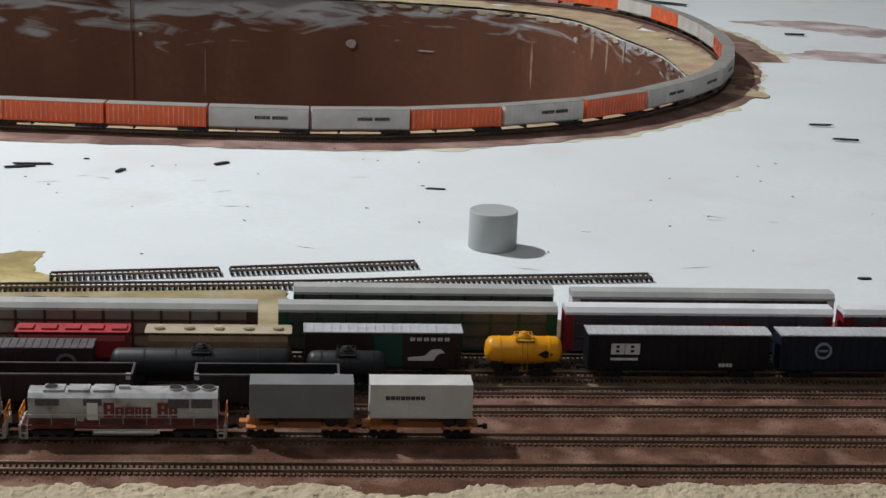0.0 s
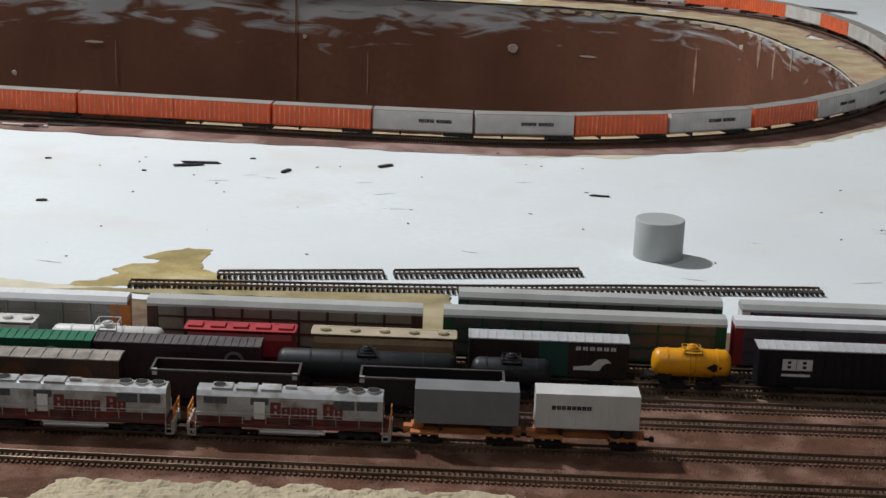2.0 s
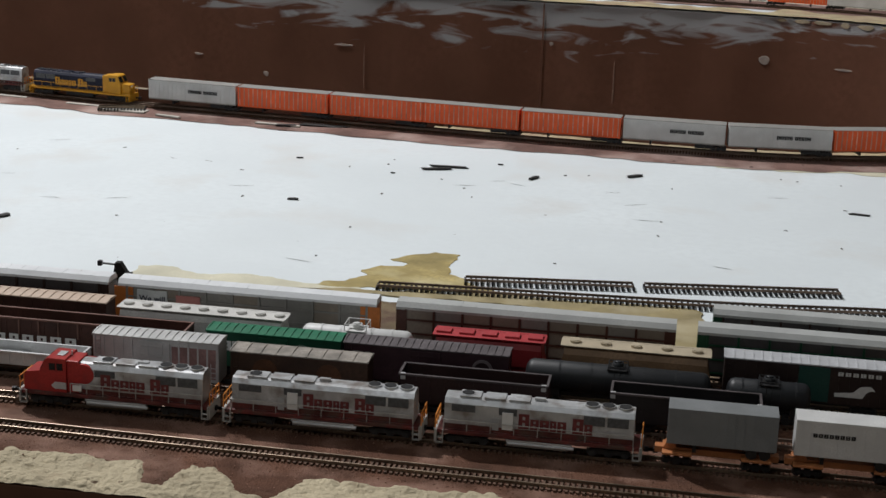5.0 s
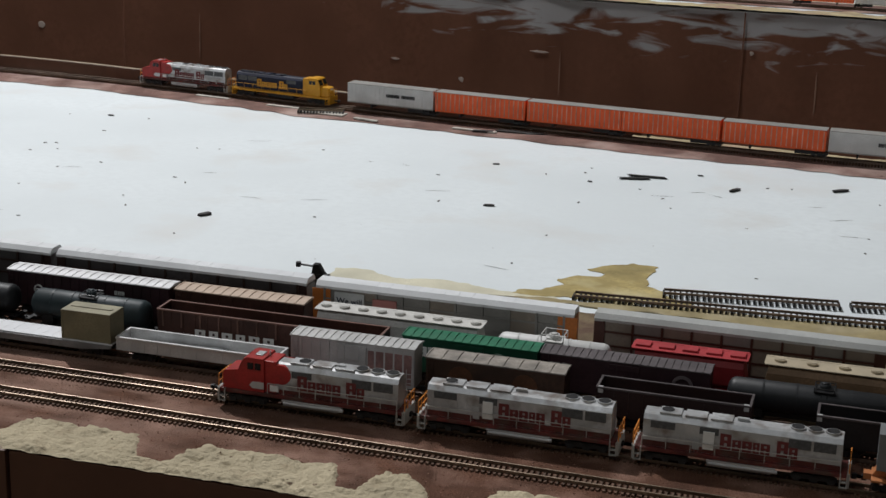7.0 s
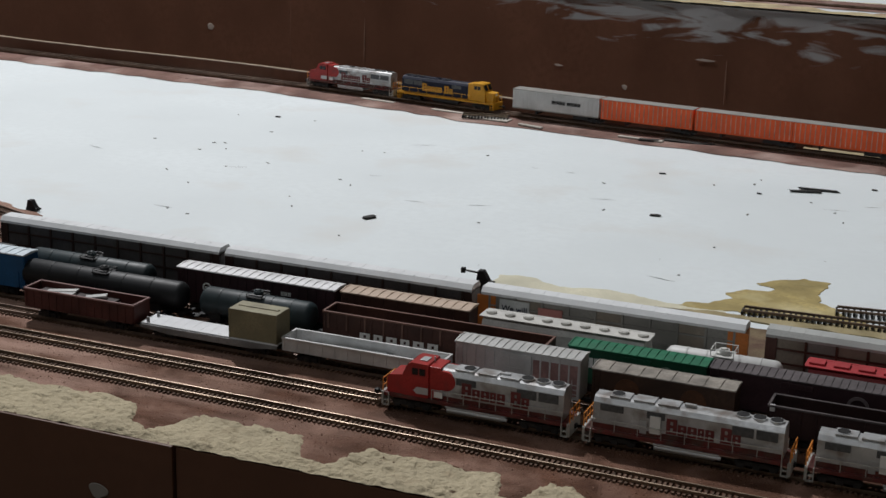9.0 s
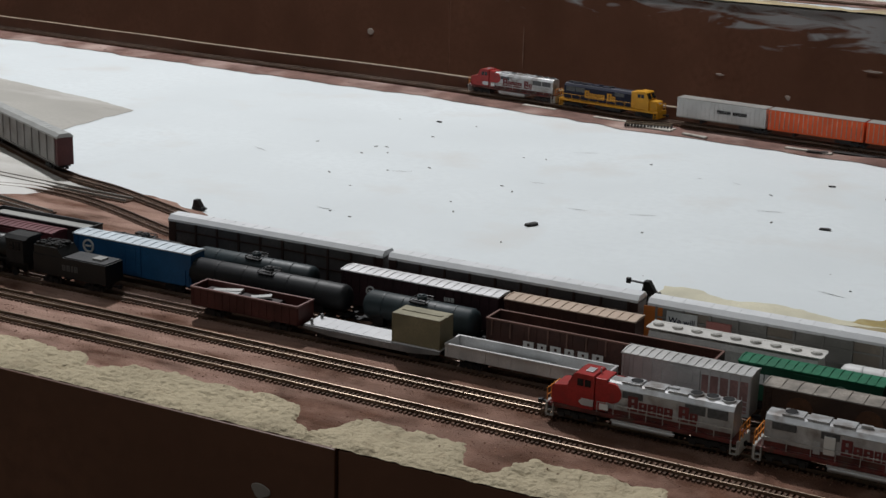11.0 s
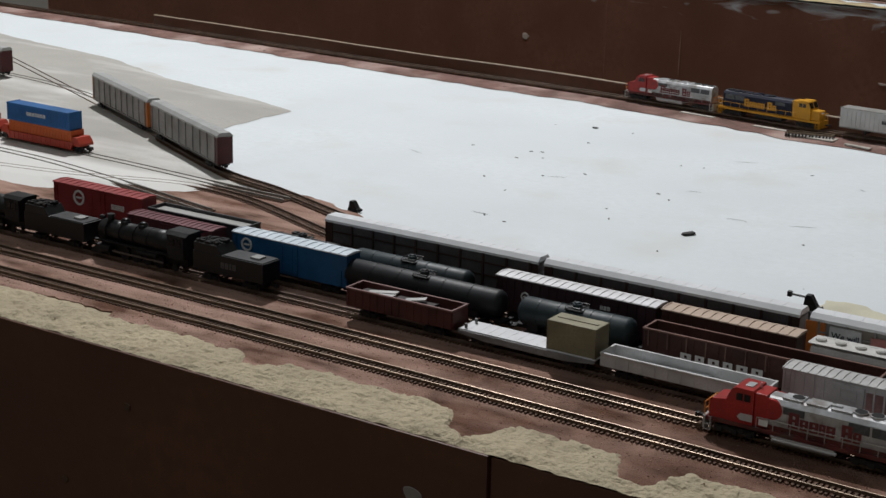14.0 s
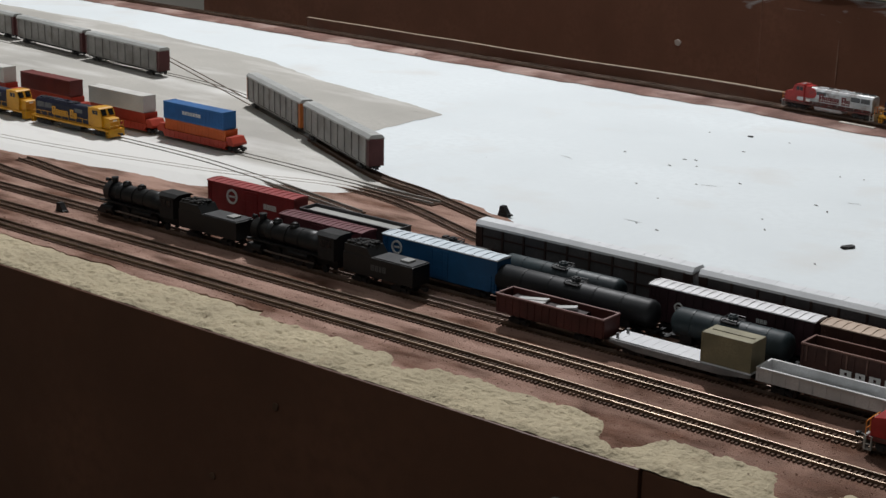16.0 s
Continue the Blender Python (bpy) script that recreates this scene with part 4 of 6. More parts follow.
def yard_dirt():
    front = [(x, dirt_front(x)) for x in [-3.1 + 0.004 * i for i in range(1500)]]
    back = [(2.9, 0.90), (0.3, 0.897), (0.08, 0.890), (-0.3, 0.888), (-0.45, 0.915), (-0.6, 0.935), (-0.73, 0.985), (-0.82, 1.070), (-0.90, 1.098), (-0.985, 1.075), (-1.06, 1.0), (-1.11, 0.972), (-1.2, 0.970), (-1.35, 0.945), (-3.1, 0.93)]
    bk = wobble(back, 0.006, 40, 0.006)
    k = min(range(len(bk)), key=lambda i: abs(bk[i][0] + 3.1) + abs(bk[i][1] - 0.93))
    # raised, slightly lumpy sheet
    ring_sheet("ground_ballast", front + bk[:k], -0.002, 0.0019, DIRT, "reddish brown ballast and dirt of the yard", "ballast")


yard_dirt()


def rear_bed():
    near, far = [], []
    for x, y, tx, ty in smooth_line(REAR, 0.008):
        o = 0.047 + 0.008 * noise.noise((x * 11, y * 11, 2)) + 0.006 * noise.noise((x * 40, y * 40, 4))
        if y > 2.2:
            o += 0.05
        near.append((x + ty * o, y - tx * o))
        f = 0.026 + 0.004 * noise.noise((x * 30, y * 30, 6))
        far.append((x - ty * f, y + tx * f))
    V, F = [], []
    cross = 6
    for a, b in zip(near, far):
        for j in range(cross + 1):
            t = j / cross
            V.append((a[0] + (b[0] - a[0]) * t, a[1] + (b[1] - a[1]) * t, 0.0006 + 0.0016 * min(1, 3 * t) * min(1, 5 * (1 - t) + 0.2)))
    for i in range(len(near) - 1):
        for j in range(cross):
            q = i * (cross + 1) + j
            F.append((q, q + cross + 1, q + cross + 2, q + 1))
    me = bpy.data.meshes.new("ground_rear_ballast")
    me.from_pydata(V, [], F)
    me.materials.append(REAR_DIRT)
    tagged(new("ground_rear_ballast", me), "brown ballast bed under the rear track", "ballast", kind="structure")
    # cream fringe outside the ballast, and along the rim of the aisle
    V, F = [], []
    for i, (x, y, tx, ty) in enumerate(smooth_line(REAR, 0.008)):
        o = 0.060 + 0.012 * noise.noise((x * 16, y * 16, 12)) + 0.012 * noise.noise((x * 60, y * 60, 14)) + (0.05 if y > 2.2 else -0.008 if x > 0 else -0.024)
        V += [(x + ty * o, y - tx * o, 0.0003), (x, y, 0.0003)]
        if i:
            q = 2 * i
            F.append((q - 2, q, q + 1, q - 1))
    me = bpy.data.meshes.new("ground_cream_fringe")
    me.from_pydata(V, [], F)
    me.materials.append(STAIN_PALE)
    tagged(new("ground_cream_fringe", me), "cream coloured fringe of paint beside the rear ballast", "paint", kind="structure")
    V, F = [], []
    pts = [p for p in smooth_line(PIT[::4], 0.008) if p[0] > -0.30 or p[1] > 2.2]
    for i, (x, y, tx, ty) in enumerate(pts):
        wd = (0.022 if y < 1.95 else 0.120 if x > 0.1 else 0.085) * (0.8 + 0.5 * noise.noise((x * 20, y * 20, 22)))
        for k in range(5):
            t = k / 4
            V.append((x + ty * wd * t - ty * 0.002, y - tx * wd * t + tx * 0.002, (0.0026 if y > 1.95 else 0.0012) * (1 - t) + 0.0012 * noise.noise((x * 60 + k, y * 60, 5)) + 0.0014))
        if i:
            for k in range(4):
                q = 5 * i + k
                F.append((q - 5, q, q + 1, q - 4))
    me = bpy.data.meshes.new("plaster_rim")
    me.from_pydata(V, [], F)
    me.materials.append(mat("yellow_cream_plaster", (0.50, 0.42, 0.26), 0.85, 0, 0.2, 25, 0.001, 200, dirt=((0.38, 0.25, 0.19), 14, 0.52)))
    tagged(new("plaster_rim", me), "yellowish cream plaster rim along the aisle edge", "plaster", kind="structure")


rear_bed()



def low_board():
    ln = [p for p in smooth_line(PIT[::3], 0.01) if -1.77 < p[0] < -0.285 and p[1] < 2.1]
    for nm, z0, z1, w, m in (("low_board", -0.02, 0.0150, 0.0030, FRONT_FASCIA), ("board_edge", 0.0150, 0.0157, 0.0026, mat("pale_board_edge", (0.30, 0.24, 0.17), 0.7, 0, 0.2, 60))):
        me = rail_mesh(nm, ln, 0.004, z0, z1, w)
        me.materials.append(m)
        ob = new(nm, me)
        if nm == "low_board":
            base = tagged(ob, "low brown board standing along the aisle edge", "board", kind="structure")
        else:
            ob.parent = base


low_board()

# washes and stains on the board


def apron_material():
    """Greyish beige wash with whiter streaks, whitest by the yard tracks."""
    nt = CONCRETE.node_tree
    b = nt.nodes["Principled BSDF"]
    src = b.inputs["Base Color"].links[0].from_socket
    geo = nt.nodes.new("ShaderNodeNewGeometry")
    sep = nt.nodes.new("ShaderNodeSeparateXYZ")
    nt.links.new(geo.outputs["Position"], sep.inputs[0])
    mp = nt.nodes.new("ShaderNodeMapping")
    mp.inputs["Scale"].default_value = (4.0, 13.0, 1.0)
    mp.inputs["Rotation"].default_value = (0, 0, 0.25)
    nt.links.new(geo.outputs["Position"], mp.inputs[0])
    n = nt.nodes.new("ShaderNodeTexNoise")
    n.inputs["Scale"].default_value, n.inputs["Detail"].default_value = 1.3, 7.0
    nt.links.new(mp.outputs[0], n.inputs["Vector"])
    y = nt.nodes.new("ShaderNodeMapRange")
    y.inputs[1].default_value, y.inputs[2].default_value = 1.00, 1.17
    y.inputs[3].default_value, y.inputs[4].default_value = 0.30, -0.06
    nt.links.new(sep.outputs[1], y.inputs[0])
    add = nt.nodes.new("ShaderNodeMath")
    nt.links.new(n.outputs[0], add.inputs[0])
    nt.links.new(y.outputs[0], add.inputs[1])
    mr = nt.nodes.new("ShaderNodeMapRange")
    mr.inputs[1].default_value, mr.inputs[2].default_value = 0.46, 0.72
    nt.links.new(add.outputs[0], mr.inputs[0])
    mx = nt.nodes.new("ShaderNodeMix")
    mx.data_type = "RGBA"
    nt.links.new(mr.outputs[0], mx.inputs[0])
    nt.links.new(src, mx.inputs[6])
    mx.inputs[7].default_value = (0.70, 0.695, 0.67, 1)
    nt.links.new(mx.outputs[2], b.inputs["Base Color"])


apron_material()


def feathered_sheet(name, outline, z0, z1, edge, material, label, category):
    """A low sheet whose rim slopes down to the board."""
    n = len(outline)
    area = sum(outline[i][0] * outline[(i + 1) % n][1] - outline[(i + 1) % n][0] * outline[i][1] for i in range(n))
    sg = 1 if area > 0 else -1
    inner = []
    for i in range(n):
        a, b = Vector(outline[i - 6]), Vector(outline[(i + 6) % n])
        t = (b - a).normalized()
        inner.append((outline[i][0] - sg * t.y * edge, outline[i][1] + sg * t.x * edge))
    V = [(x, y, z0) for x, y in outline] + [(x, y, z1) for x, y in inner]
    F = [(i, (i + 1) % n, n + (i + 1) % n, n + i) for i in range(n)]
    F += [tuple(n + k for k in tri) for tri in tessellate_polygon([[Vector((x, y, 0)) for x, y in inner]])]
    bm = bmesh.new()
    vs = [bm.verts.new(v) for v in V]
    for f in F:
        if len({*f}) == len(f):
            q = bm.faces.new([vs[k] for k in f])
            q.normal_update()
            if q.normal.z < 0:
                q.normal_flip()
    me = bpy.data.meshes.new(name)
    bm.to_mesh(me)
    bm.free()
    me.materials.append(material)
    return tagged(new(name, me), label, category, "", "structure")


feathered_sheet("ground_concrete", wobble([(-3.1, 0.915), (-1.35, 0.932), (-1.13, 0.965), (-0.985, 1.032), (-0.955, 1.085), (-1.04, 1.135), (-1.145, 1.185), (-1.160, 1.30), (-1.163, 1.398), (-1.26, 1.428), (-1.42, 1.466), (-1.58, 1.530), (-1.75, 1.56), (-2.0, 1.61), (-3.1, 1.66)], 0.004, 30, seed=3), 0.0003, 0.0041, 0.030, CONCRETE, "greyish beige painted apron with whiter streaks", "apron")
# Ochre sheet; the darkness of the gaps between autoracks is put into its colour.
ring_sheet("ground_yard_wash", wobble([(-0.47, 0.880), (0.62, 0.880), (0.62, 1.03), (0.0, 1.03), (-0.02, 1.052), (-0.28, 1.055), (-0.47, 0.985)], 0.006, 40, 0.005, seed=8), -0.001, 0.0010, mat("darkened_yard_dust", (0.21, 0.16, 0.10), 0.9, 0, 0.25, 40, 0.0005, 600, dirt=((0.12, 0.075, 0.055), 35, 0.5)), "ochre dust and thin paint under the yard tracks, darkened for the gaps between cars", "wash")
ring_sheet("ground_stain", wobble([(-0.285, 1.083), (-0.255, 1.115), (-0.262, 1.128), (-0.232, 1.150), (-0.245, 1.160), (-0.215, 1.188), (-0.195, 1.186), (-0.200, 1.165), (-0.196, 1.135), (-0.172, 1.110), (-0.150, 1.098), (-0.205, 1.088)], 0.006, 50, 0.003, seed=9), -0.001, 0.0005, STAIN, "ochre paint stain on the white board", "stain")
ring_sheet("ground_stain_pale", wobble([(-0.425, 1.068), (-0.425, 1.094), (-0.40, 1.098), (-0.375, 1.086), (-0.34, 1.094), (-0.30, 1.086), (-0.26, 1.085), (-0.24, 1.070)], 0.005, 45, 0.003, seed=2), -0.001, 0.0004, STAIN_PALE, "pale ochre streak of paint on the board", "stain")
ring_sheet("ground_yellow_wash", wobble([(-0.05, 0.985), (-0.01, 0.985), (0.0, 1.05), (-0.01, 1.095), (-0.12, 1.092), (-0.26, 1.078), (-0.30, 1.07), (-0.08, 1.07)], 0.006, 40, 0.004, seed=6), -0.001, 0.0012, mat("yellow_wash", (0.33, 0.27, 0.14), 0.8, 0, 0.2, 40, dirt=((0.42, 0.36, 0.23), 30, 0.55)), "thin yellowish paint wash under the loose track", "stain")
# Two faint mauve patches of colour at the far right.
for k, pts in enumerate(([(0.74, 2.62), (0.90, 2.66), (1.05, 2.52), (0.95, 2.46)], [(0.70, 2.26), (0.80, 2.33), (0.98, 2.26), (0.86, 2.20)])):
    ring_sheet("ground_wash_%d" % (k + 1), wobble(pts, 0.02, 14, 0.01, seed=k), -0.001, 0.0004, MAUVE, "faint mauve patch of colour on the board", "stain")


def wall_mark(name, x, y, z, w, h, nx, ny, material, label):
    """A dried splash of paint on the aisle wall: a small uneven disc, proud of the board."""
    bm = bmesh.new()
    n = 18
    ring = []
    for k in range(n):
        a = 2 * math.pi * k / n
        r = 1 + 0.45 * noise.noise((x * 9 + math.cos(a), z * 9 + math.sin(a), w * 50))
        ring.append((w / 2 * r * math.cos(a), h / 2 * r * math.sin(a)))
    lo = [bm.verts.new((a, 0, b)) for a, b in ring]
    hi = [bm.verts.new((a * 0.9, -0.0004, b * 0.9)) for a, b in ring]
    for k in range(n):
        bm.faces.new((lo[k], lo[(k + 1) % n], hi[(k + 1) % n], hi[k]))
    bm.faces.new(hi)
    o = solid(name, bm, material, label, "paint splash", "paint splashes")
    o.matrix_basis = Matrix.Translation((x + nx * 0.0004, y + ny * 0.0004, z)) @ pose(0, 0, 0, 0, 0, math.degrees(math.atan2(nx, -ny)))
    return o


SPLASH = mat("dried_white_paint", (0.50, 0.42, 0.37), 0.7, 0, 0.15, 60)
DRIP = mat("thin_paint_drip", (0.42, 0.26, 0.19), 0.6, 0, 0.2, 60)
for x, y, z, w, h, nx, ny in ((0.094, 2.747, -0.074, 0.020, 0.016, -0.1, -1.0), (0.462, 2.559, -0.029, 0.012, 0.010, -0.93, -0.36), (0.226, 2.721, -0.080, 0.026, 0.004, -0.26, -0.96), (-0.659, 2.787, -0.097, 0.038, 0.004, -0.06, -1.0), (-0.808, 2.797, -0.160, 0.010, 0.010, -0.06, -1.0), (-0.278, 2.775, -0.072, 0.007, 0.007, 0, -1.0), (-0.939, 2.802, -0.132, 0.018, 0.004, 0, -1.0), (-1.709, 2.839, -0.124, 0.016, 0.014, 0, -1.0)):
    wall_mark("paint_splash", x, y, z, w, h, nx, ny, SPLASH, "dried pale paint splash on the brown fascia")
for x, y, z, w, h, nx, ny in ((-0.164, 2.770, -0.135, 0.003, 0.075, 0, -1.0), (0.402, 2.637, -0.085, 0.005, 0.085, -0.67, -0.75), (0.493, 2.440, -0.035, 0.008, 0.060, -0.99, -0.13), (0.480, 2.500, -0.030, 0.012, 0.045, -0.96, -0.27), (-0.62, 2.785, -0.13, 0.002, 0.08, 0, -1.0), (-1.35, 2.822, -0.12, 0.002, 0.09, 0, -1.0)):
    wall_mark("paint_drip", x, y, z, w, h, nx, ny, DRIP, "thin run of pale paint on the brown fascia")
CREAM = mat("cream_drip", (0.56, 0.47, 0.33), 0.85, 0, 0.2, 60)
rr = random.Random(31)
for (px, py), (_, _, tx, ty) in list(zip(PIT, rear_line))[::2]:
    if px > 0.10 and py > 2.05:
        long = px > 0.36 and rr.random() < 0.22
        h = rr.uniform(0.030, 0.070) if long else rr.uniform(0.004, 0.009)
        w = rr.uniform(0.003, 0.008) if long else rr.uniform(0.012, 0.034)
        wall_mark("plaster_drip", px - ty * 0.0004, py + tx * 0.0004, -0.001 - h * 0.45, w, h, -ty, tx, CREAM, "cream plaster drip over the fascia edge")
for x in (-0.294, -1.52):
    k = min(PIT, key=lambda p: abs(p[0] - x) + (9 if p[1] < 2.3 else 0))
    o = solid("wall_seam_cover", B(-0.0012, 0.0012, -0.0002, 0.0010, -0.6, -0.002), mat("fascia_joint", (0.25, 0.118, 0.077), 0.5), "narrow joint between two fascia boards", "joint", kind="structure")
    o.matrix_basis = pose(x, k[1] - 0.0006, 0)
wall_mark("paint_splash", -0.521, 0.7121, -0.034, 0.013, 0.010, 0, -1.0, mat("dull_splash", (0.30, 0.27, 0.24), 0.7), "dried grey paint splash on the front fascia")
for x, z in ((-0.62, -0.075), (-0.80, -0.10), (-0.74, -0.035)):
    wall_mark("screw_mark", x, 0.7121, z, 0.006, 0.005, 0, -1.0, mat("filled_screw_hole", (0.105, 0.060, 0.035), 0.6), "dark filled screw hole in the front fascia")


def grit():
    """Loose ballast grains over the front half of the yard."""
    r = random.Random(21)
    for nm, m, n in (("ballast_grit", mat("grit_brown", (0.17, 0.085, 0.056), 0.9, 0, 0.3, 300), 5200), ("pale_ballast_grit", mat("grit_pale", (0.33, 0.19, 0.14), 0.9, 0, 0.3, 300), 2600)):
        items = []
        while len(items) < n:
            x, y = r.uniform(-1.4, 0.45), r.uniform(0.722, 0.90)
            if y < dirt_front(x) + 0.001 - (0.010 if r.random() < 0.10 else 0):
                continue
            a, q = r.uniform(0, 3.1), r.uniform(0.00018, 0.00042)
            items.append((x, y, math.cos(a), math.sin(a), q, q * r.uniform(0.6, 1.0), 0.0015, 0.0019 + q * 0.9))
        me = boxes_mesh(nm, items)
        me.materials.append(m)
        tagged(new(nm, me), "loose brown ballast grains spread over the dirt", "ballast", kind="stuff")


grit()

# tracks
APRON_RAIL = mat("dusty_rail", (0.34, 0.32, 0.29), 0.6, 0.2, 0.2, 60)
YA, YB, YC, YD, YE, YF, YG = 0.779, 0.817, 0.857, 0.887, 0.914, 0.945, 0.978
track([(-3, YA + 0.01), (-1.4, YA), (-0.6, YA + 0.004), (0.2, YA - 0.008), (2.6, YA - 0.03)], "near main line track with brown ties", near=(-0.75, 0.25))
track([(-3, YB + 0.01), (-1.4, YB), (-0.6, YB + 0.004), (0.2, YB - 0.004), (2.6, YB - 0.03)], "second main line track with brown ties", near=(-0.95, 0.06))
for yy, xl, lab in ((YC, -1.35, "front yard track under hoppers"), (YD, -1.35, "yard track of dark tank cars"), (YE, -1.30, "yard track of box cars and hoppers"), (YF, -0.98, "yard track of autoracks")):
    track([(xl, yy + (0.02 if yy > 0.87 else -0.005)), (xl + 0.25, yy), (0.0, yy), (2.4, yy)], lab, rail=RUST)
track([(-0.05, YG), (0.4, YG), (2.4, YG)], "rear yard track under autoracks", rail=RUST)
track([(-2.0, 0.975), (-1.45, 0.975), (-1.15, 1.016), (-0.98, 1.060), (-0.80, YF + 0.06), (-0.62, YF)], "curved yard lead track", rail=RUST, z=-0.0004)
ACAR = [(-1.75, 1.47), (-1.36, 1.285), (-1.175, 1.195), (-1.02, 1.118), (-0.93, 1.092), (-0.80, 1.045), (-0.60, 0.985), (-0.45, 0.958)]
track(ACAR, "diagonal siding leading out of the yard", rail=RUST, z=0.0004)
track([(-3.0, 1.135), (-1.6, 1.099), (-1.2, 1.089), (-1.0, 1.076), (-0.9, 1.070)], "siding set in the grey apron", rail=APRON_RAIL, z=0.0002)
track([(-3.0, 1.045), (-1.6, 1.052), (-1.25, 1.05), (-1.1, 1.034), (-0.93, 1.0)], "siding set in the grey apron", rail=APRON_RAIL, z=0.0002)
track([(-3.0, 1.46), (-1.9, 1.36), (-1.5, 1.335), (-1.25, 1.25), (-1.10, 1.165)], "siding set in the grey apron", rail=APRON_RAIL, z=0.0002)
track(REAR, "rear main line track round the aisle end", rail=RUST, z=0.0016)
track([(-0.24, 1.0855), (0.0, 1.1014), (0.12, 1.116), (0.2755, 1.1296)], "loose black track lying on the board", rail=RUST, tie=TIE_BLACK, z=0.0002, pitch=0.0040, half=0.0064)
for a, b in (((-0.180, 1.1155), (-0.0545, 1.133)), ((-0.0485, 1.134), (0.096, 1.157))):
    track([a, ((a[0] + b[0]) / 2, (a[1] + b[1]) / 2), b], "loose black sectional track piece", rail=RUST, tie=TIE_BLACK, z=0.0002, pitch=0.0040, half=0.0064, name="loose_track_piece")

# ---- autoracks ----
DKP = paint("dark_panel", (0.085, 0.080, 0.080), 0.45, 0.2, 0.2)
GRP = paint("grey_panel", (0.22, 0.215, 0.20), 0.5, 0.12, 0.1)
TANP = paint("tan_panel", (0.22, 0.19, 0.155), 0.5, 0.12, 0.05)
BRN = paint("autorack_brown", (0.075, 0.030, 0.022), 0.5)
DKBRN = paint("autorack_dark_brown", (0.040, 0.022, 0.018), 0.5)
GRN = paint("autorack_green", (0.012, 0.070, 0.035), 0.5)
REDE = paint("autorack_red", (0.22, 0.018, 0.022), 0.5)
ORG = paint("autorack_orange", (0.50, 0.16, 0.035), 0.5)
PUR = paint("autorack_purple_grey", (0.085, 0.068, 0.082), 0.45)
GALV = mat("galvanised_roof", (0.74, 0.76, 0.78), 0.5, 0.0, 0.08, 40)
GALV2 = mat("dull_roof", (0.42, 0.43, 0.42), 0.55, 0.0, 0.1, 40)
H = 0.0028
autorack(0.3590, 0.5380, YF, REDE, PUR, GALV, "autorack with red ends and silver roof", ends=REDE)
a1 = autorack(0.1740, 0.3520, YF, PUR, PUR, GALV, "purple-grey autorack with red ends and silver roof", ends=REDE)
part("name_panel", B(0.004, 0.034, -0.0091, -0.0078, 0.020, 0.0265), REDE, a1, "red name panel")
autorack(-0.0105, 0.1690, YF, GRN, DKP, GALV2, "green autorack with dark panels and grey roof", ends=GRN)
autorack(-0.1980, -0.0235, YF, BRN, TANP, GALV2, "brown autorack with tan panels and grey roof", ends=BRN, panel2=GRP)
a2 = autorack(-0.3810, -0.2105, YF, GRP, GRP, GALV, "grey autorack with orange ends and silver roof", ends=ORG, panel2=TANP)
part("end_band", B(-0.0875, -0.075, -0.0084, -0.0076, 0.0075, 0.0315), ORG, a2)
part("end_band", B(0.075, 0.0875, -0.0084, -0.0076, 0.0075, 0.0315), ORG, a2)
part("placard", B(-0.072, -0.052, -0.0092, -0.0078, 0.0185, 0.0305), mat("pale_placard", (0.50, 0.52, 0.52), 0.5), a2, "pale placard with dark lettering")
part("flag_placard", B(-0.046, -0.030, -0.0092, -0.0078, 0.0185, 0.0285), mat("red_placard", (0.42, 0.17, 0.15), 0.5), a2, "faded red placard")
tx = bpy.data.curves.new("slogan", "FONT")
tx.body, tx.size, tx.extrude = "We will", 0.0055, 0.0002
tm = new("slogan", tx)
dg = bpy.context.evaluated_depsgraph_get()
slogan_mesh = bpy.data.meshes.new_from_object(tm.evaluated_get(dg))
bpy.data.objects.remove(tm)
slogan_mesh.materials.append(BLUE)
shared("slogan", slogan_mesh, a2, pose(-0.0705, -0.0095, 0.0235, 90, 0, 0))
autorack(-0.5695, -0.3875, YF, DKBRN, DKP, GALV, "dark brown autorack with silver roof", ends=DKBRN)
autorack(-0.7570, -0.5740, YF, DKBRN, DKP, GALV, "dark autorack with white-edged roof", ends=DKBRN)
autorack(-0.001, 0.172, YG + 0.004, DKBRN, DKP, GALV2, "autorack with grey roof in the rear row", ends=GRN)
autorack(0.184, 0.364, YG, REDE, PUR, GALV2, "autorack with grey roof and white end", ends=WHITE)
FARR = mat("far_autorack_side", (0.27, 0.262, 0.25), 0.5, 0.15, 0.22, 38, 0, 500, dirt=((0.18, 0.165, 0.15), 55, 0.56))
RACKEND = paint("maroon_end", (0.085, 0.022, 0.022), 0.5)


def on_line(pts, x0, x1):
    ln = smooth_line(pts, 0.002)
    ends = [min(ln, key=lambda q: abs(q[0] - x)) for x in (x0, x1)]
    (ax, ay, *_), (bx, by, *_) = ends
    return (ax + bx) / 2, (ay + by) / 2, math.hypot(bx - ax, by - ay), math.degrees(math.atan2(by - ay, bx - ax))


for xa, xb, en in ((-1.170, -1.012, RACKEND), (-1.338, -1.180, ORG)):
    cx, cy, ln, tn = on_line(ACAR, xa, xb)
    autorack(cx - ln / 2, cx + ln / 2, cy, FARR, FARR, GALV2, "weathered grey autorack with maroon end doors on the siding" if en is RACKEND else "weathered grey autorack with orange end post on the siding", ends=en, turn=tn, flush=True)
for xa, xb in ((-1.722, -1.545), (-1.912, -1.732), (-2.10, -1.922)):
    autorack(xa, xb, 1.333 + (-1.6 - (xa + xb) / 2) * 0.16, FARR, FARR, GALV2, "grey autorack with maroon end on the far siding", ends=RACKEND, turn=-8.5, flush=True)

